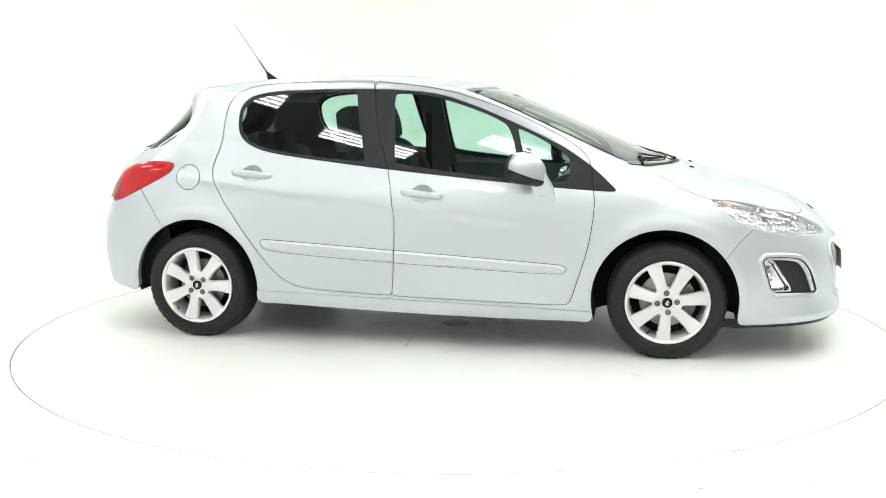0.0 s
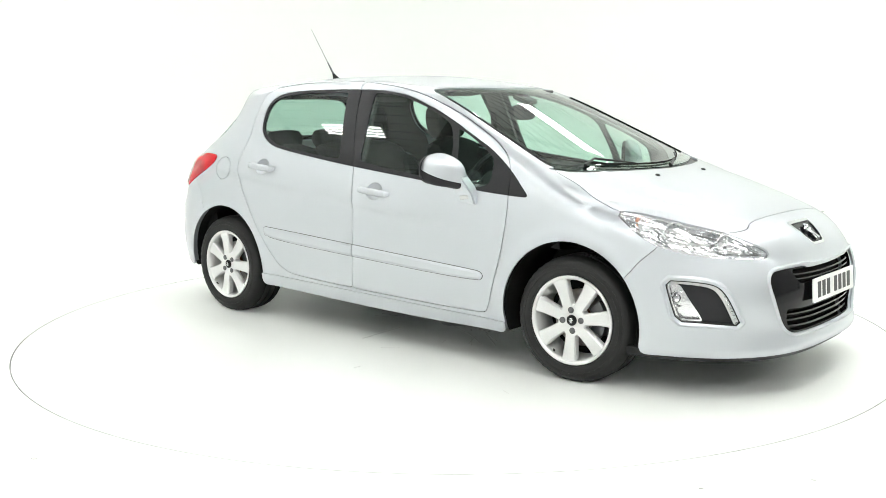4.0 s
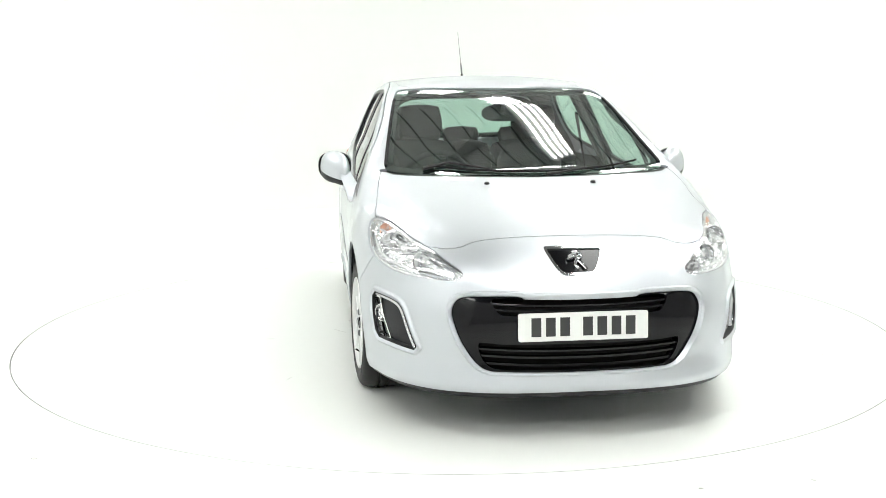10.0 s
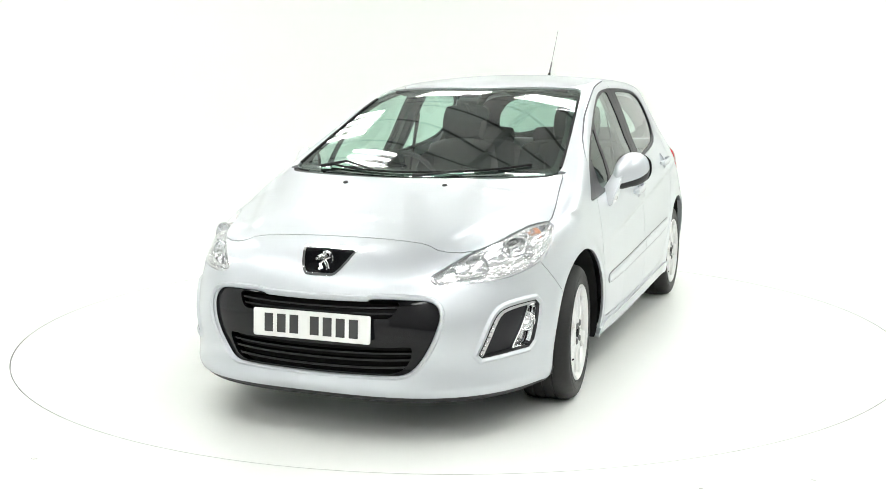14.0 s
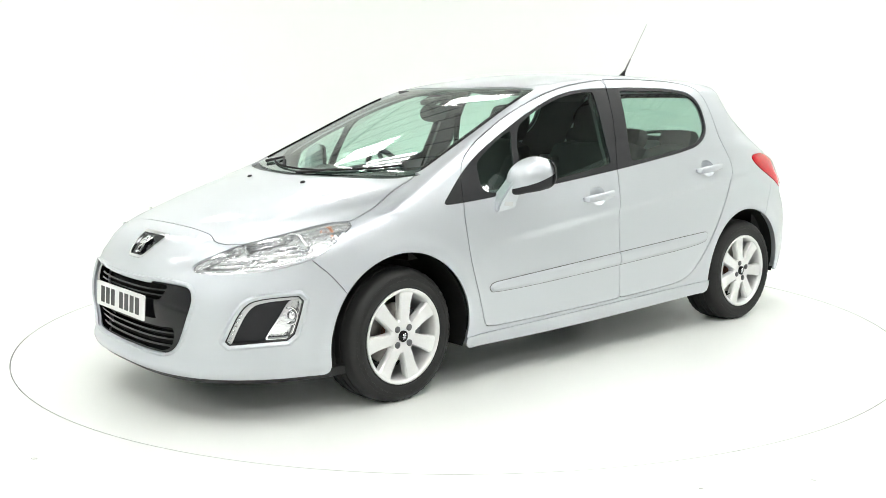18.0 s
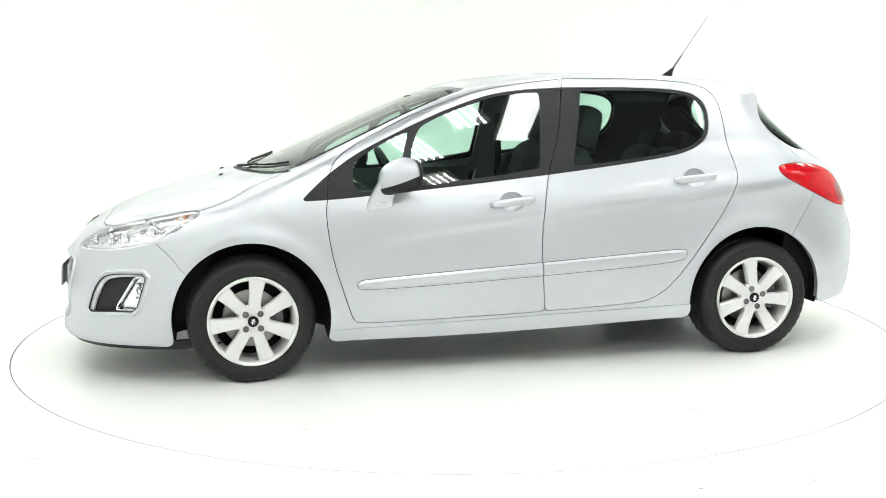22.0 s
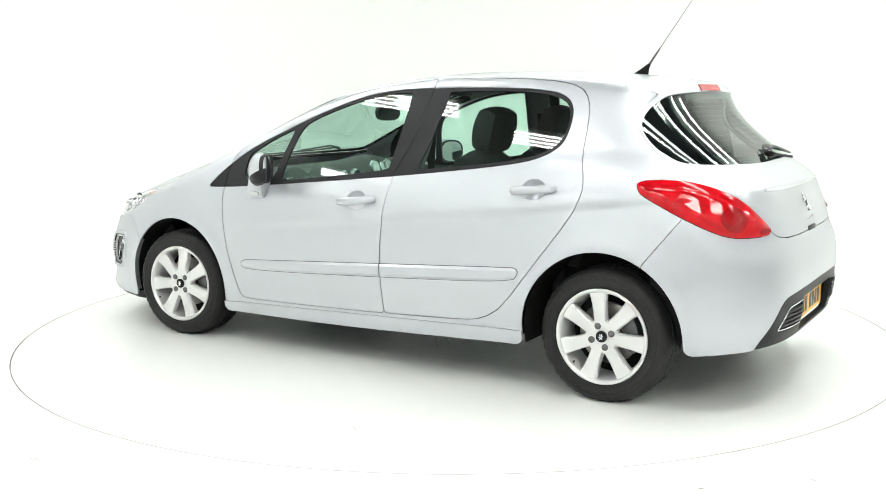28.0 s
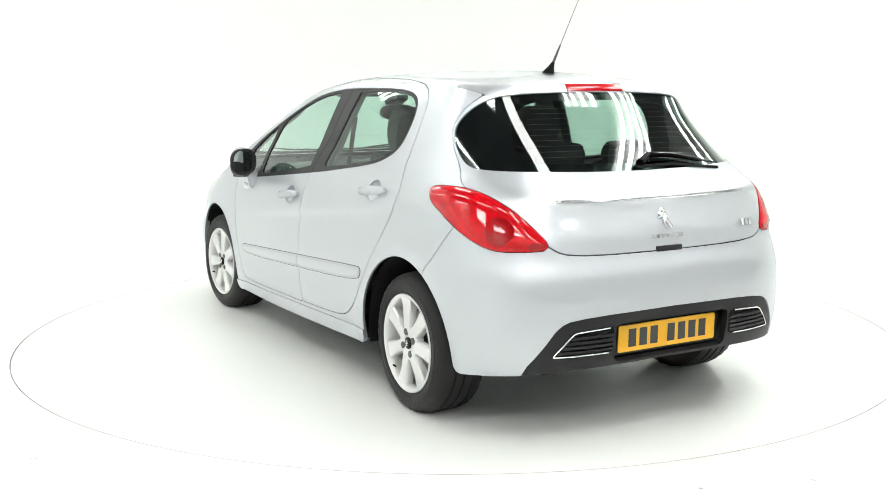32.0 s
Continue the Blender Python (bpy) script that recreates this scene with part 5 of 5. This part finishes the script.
# ---- cabin ----
def cushion(name, sx, sy, sz, m, parent, material, puff=0.02, label=""):
    """A padded block with swollen faces and soft edges."""
    bm = bmesh.new()
    bmesh.ops.create_cube(bm, size=1.0)
    bmesh.ops.subdivide_edges(bm, edges=list(bm.edges), cuts=5, use_grid_fill=True)
    for v in bm.verts:
        x, y, z = v.co * 2
        r = Vector((x * math.sqrt(1 - y * y / 2 * 0.35) * math.sqrt(1 - z * z / 2 * 0.5), y * math.sqrt(1 - x * x / 2 * 0.35) * math.sqrt(1 - z * z / 2 * 0.5), z * math.sqrt(1 - x * x / 2 * 0.5) * math.sqrt(1 - y * y / 2 * 0.5)))
        v.co = Vector((r.x * sx / 2, r.y * sy / 2, r.z * sz / 2))
    bmesh.ops.recalc_face_normals(bm, faces=bm.faces)
    return part(name, bm, material, parent, label, at=m)


def front_seat(y):
    root = new("front_seat")
    root.parent = CAR
    root["label"] = "dark cloth front seat with a tall headrest"
    cushion("seat_cushion", 0.54, 0.50, 0.20, pose(-0.02, y, 0.48, 0, -8, 0), root, FABRIC)
    cushion("backrest", 0.16, 0.50, 0.66, pose(-0.36, y, 0.78, 0, -20, 0), root, FABRIC2)
    for s in (1, -1):
        cushion("side_bolster", 0.18, 0.11, 0.52, pose(-0.32, y + s * 0.20, 0.76, 0, -20, 0), root, FABRIC)
        bm = bmesh.new()
        sweep(bm, [(-0.47, y + s * 0.06, 1.05), (-0.50, y + s * 0.06, 1.16)], 0.006, 8)
        part("headrest_post", bm, CHROME, root)
    cushion("headrest", 0.12, 0.29, 0.24, pose(-0.505, y, 1.185, 0, -14, 0), root, FABRIC)


def cabin():
    for y in (0.37, -0.37):
        front_seat(y)
    bench = new("rear_bench")
    bench.parent = CAR
    bench["label"] = "dark cloth rear bench with three headrests"
    for y in (0.40, 0.0, -0.40):
        cushion("seat_cushion", 0.50, 0.42, 0.20, pose(-0.78, y, 0.52, 0, -8, 0), bench, FABRIC)
        cushion("backrest", 0.15, 0.42, 0.56, pose(-1.10, y, 0.79, 0, -22, 0), bench, FABRIC2)
        cushion("headrest", 0.10, 0.26, 0.13, pose(-1.24, y, 1.075, 0, -16, 0), bench, FABRIC)
    bm = bmesh.new()
    box(bm, 0.42, 1.20, 0.03, pose(-1.47, 0, 0.965), 0.01)
    part("parcel_shelf", bm, DASH, CAR, "dark parcel shelf behind the bench")
    bm = bmesh.new()
    prof = ((1.22, 0.90), (1.05, 0.945), (0.88, 0.955), (0.78, 0.93), (0.72, 0.87), (0.74, 0.74), (0.80, 0.62), (1.22, 0.60))
    rows = []
    for y in np.linspace(-0.66, 0.66, 15):
        bow = 0.10 * (y / 0.66) ** 2
        hood = 0.035 * math.exp(-((y + 0.37) / 0.16) ** 2)
        rows.append([bm.verts.new((x - bow * (1 if x > 0.9 else 0.4), y, z + (hood if x < 0.9 and z > 0.85 else 0))) for x, z in prof])
    for a, b in zip(rows, rows[1:]):
        for i in range(len(prof) - 1):
            bm.faces.new((a[i], a[i + 1], b[i + 1], b[i]))
    bm.faces.new(rows[0])
    bm.faces.new(rows[-1][::-1])
    bmesh.ops.recalc_face_normals(bm, faces=bm.faces)
    dash = part("dashboard", bm, DASH, CAR, "dark grey moulded dashboard")
    for y in (-0.10, 0.0, 0.10, 0.60, -0.62):
        bm = bmesh.new()
        lathe(bm, [(0.028, 0.012), (0.036, 0.014), (0.04, 0.008), (0.04, -0.01)], pose(0.722, y, 0.875, 0, -80, 0), seg=24)
        part("air_vent", bm, SATIN, dash, "round vent with a silver ring")
    for k, (y, r) in enumerate(((-0.44, 0.045), (-0.30, 0.045), (-0.37, 0.03))):
        bm = bmesh.new()
        lathe(bm, [(0.0, 0.004), (r * 0.9, 0.004), (r, 0.010), (r * 1.08, 0.006), (r * 1.08, -0.01)], pose(0.715, y, 0.915, 0, -74, 0), seg=24)
        part("dial", bm, SATIN, dash)
    bm = bmesh.new()
    box(bm, 0.30, 0.24, 0.42, pose(0.66, 0, 0.55, 0, 12, 0), 0.04, 3)
    part("centre_console", bm, DASH, dash)
    wheel_m = pose(0.44, -0.37, 0.885, 0, -64, 0)
    sw = new("steering_wheel")
    sw.parent = CAR
    sw["label"] = "black leather steering wheel"
    bm = bmesh.new()
    lathe(bm, [(0.185 + 0.015 * math.cos(a), 0.015 * math.sin(a)) for a in (2 * math.pi * k / 10 for k in range(11))], seg=48)
    bmesh.ops.remove_doubles(bm, verts=bm.verts, dist=1e-5)
    bmesh.ops.recalc_face_normals(bm, faces=bm.faces)
    part("wheel_rim", bm, BLACK_TRIM, sw, at=wheel_m)
    bm = bmesh.new()
    lathe(bm, [(0.0, 0.02), (0.05, 0.018), (0.075, 0.0), (0.06, -0.04)], seg=28)
    part("airbag_cover", bm, DASH, sw, at=wheel_m)
    for a in (0, 180, 270):
        bm = bmesh.new()
        box(bm, 0.12, 0.035, 0.012, pose(0, 0, 0, 0, 0, a) @ pose(0.12, 0, -0.006), 0.004)
        part("wheel_spoke", bm, SATIN, sw, at=wheel_m @ pose(0, 0, 0, 0, 0, 90))
    # linings that follow the skin
    panel("headlining", [over(1.33), behind(0.2), ahead(-1.4), outside(DLO, 0.02), outside(REAR_PANE, 0.02)], LINER, CAR, "pale cloth headlining", off=-0.035, flange=0)
    for s in (1, -1):
        side = SKIN.cut(on(s)).cut(behind(0.93)).cut(ahead(-1.2))
        panel("door_card", [inside(DOOR_F, 0.02), under(0.93), over(0.3)], CARD, CAR, "grey moulded door lining", off=-0.07, flange=0, start=side)
        panel("door_card", [inside(DOOR_R, 0.02), under(1.0), over(0.35)], CARD, CAR, "grey moulded door lining", off=-0.07, flange=0, start=side)
        panel("pillar_lining", [either(lambda v: np.abs(v[:, 0] + 0.25 + 0.12 * (v[:, 2] - 1.2)) - 0.075), over(0.9), under(1.42)], CARD, CAR, "grey pillar lining", off=-0.04, flange=0.02, start=side)
        panel("pillar_lining", [behind(-1.0), ahead(-1.42), over(0.95), under(1.42), outside(GLASS_R, 0.012), outside(REAR_PANE, 0.0)], CARD, CAR, "grey rear pillar lining", off=-0.03, flange=0, start=SKIN.cut(on(s)))
        bm = bmesh.new()
        sweep(bm, [(-0.28, s * 0.60, 1.25), (-0.30, s * 0.66, 0.95), (-0.28, s * 0.70, 0.6)], 0.02, 6, 0.15)
        part("seat_belt", bm, SEAL, CAR, "dark hanging seat belt")
        bm = bmesh.new()
        box(bm, 0.14, 0.36, 0.015, pose(0.20, s * 0.33, 1.372, 0, -8, 0), 0.006)
        part("sun_visor", bm, CARD, CAR, "folded grey sun visor")
    mirror = new("interior_mirror")
    mirror.parent = CAR
    mirror["label"] = "dark interior mirror behind the windscreen"
    bm = bmesh.new()
    pts = [(0.112 * math.copysign(abs(math.cos(a)) ** 0.7, math.cos(a)), 0.046 * math.copysign(abs(math.sin(a)) ** 0.8, math.sin(a))) for a in (2 * math.pi * k / 32 for k in range(32))]
    slab(bm, pts, -0.012, 0.012, pose(0.41, 0.0, 1.262, 90, 0, 90))
    part("mirror_housing", bm, BLACK_TRIM, mirror)
    bm = bmesh.new()
    sweep(bm, [(0.42, 0, 1.27), (0.47, 0, 1.318)], 0.012, 8)
    part("mirror_stalk", bm, BLACK_TRIM, mirror)
    bm = bmesh.new()
    box(bm, 0.10, 0.12, 0.03, pose(0.42, 0, 1.335, 0, 22, 0), 0.01)
    part("sensor_cover", bm, BLACK_TRIM, mirror)
    # heating wires of the rear window
    k = np.arange(-2.1, -1.2, 0.002)
    for i in range(10):
        z = 1.105 + 0.022 * i
        half = 0.46 - 0.012 * i
        bm = bmesh.new()
        sweep(bm, [(float(k[np.argmax(body(k, 0 * k + y, 0 * k + z) < 0)]) + 0.006, y, z) for y in np.linspace(-half, half, 13)], 0.0007, 3)
        part("heating_wire", bm, DISC, CAR, "thin heating wire")


cabin()



def motions():
    at = curve(*TURN)
    rows_car, rows_table = [], []
    for k in range(33):
        turn = pose(0, 0, 0, 0, 0, float(at(np.array(float(k)))))
        rows_table.append((float(k), turn))
        rows_car.append((float(k), turn @ Matrix.Translation(-OFF)))
    walk(TABLE, rows_table)
    walk(CAR, rows_car)


motions()
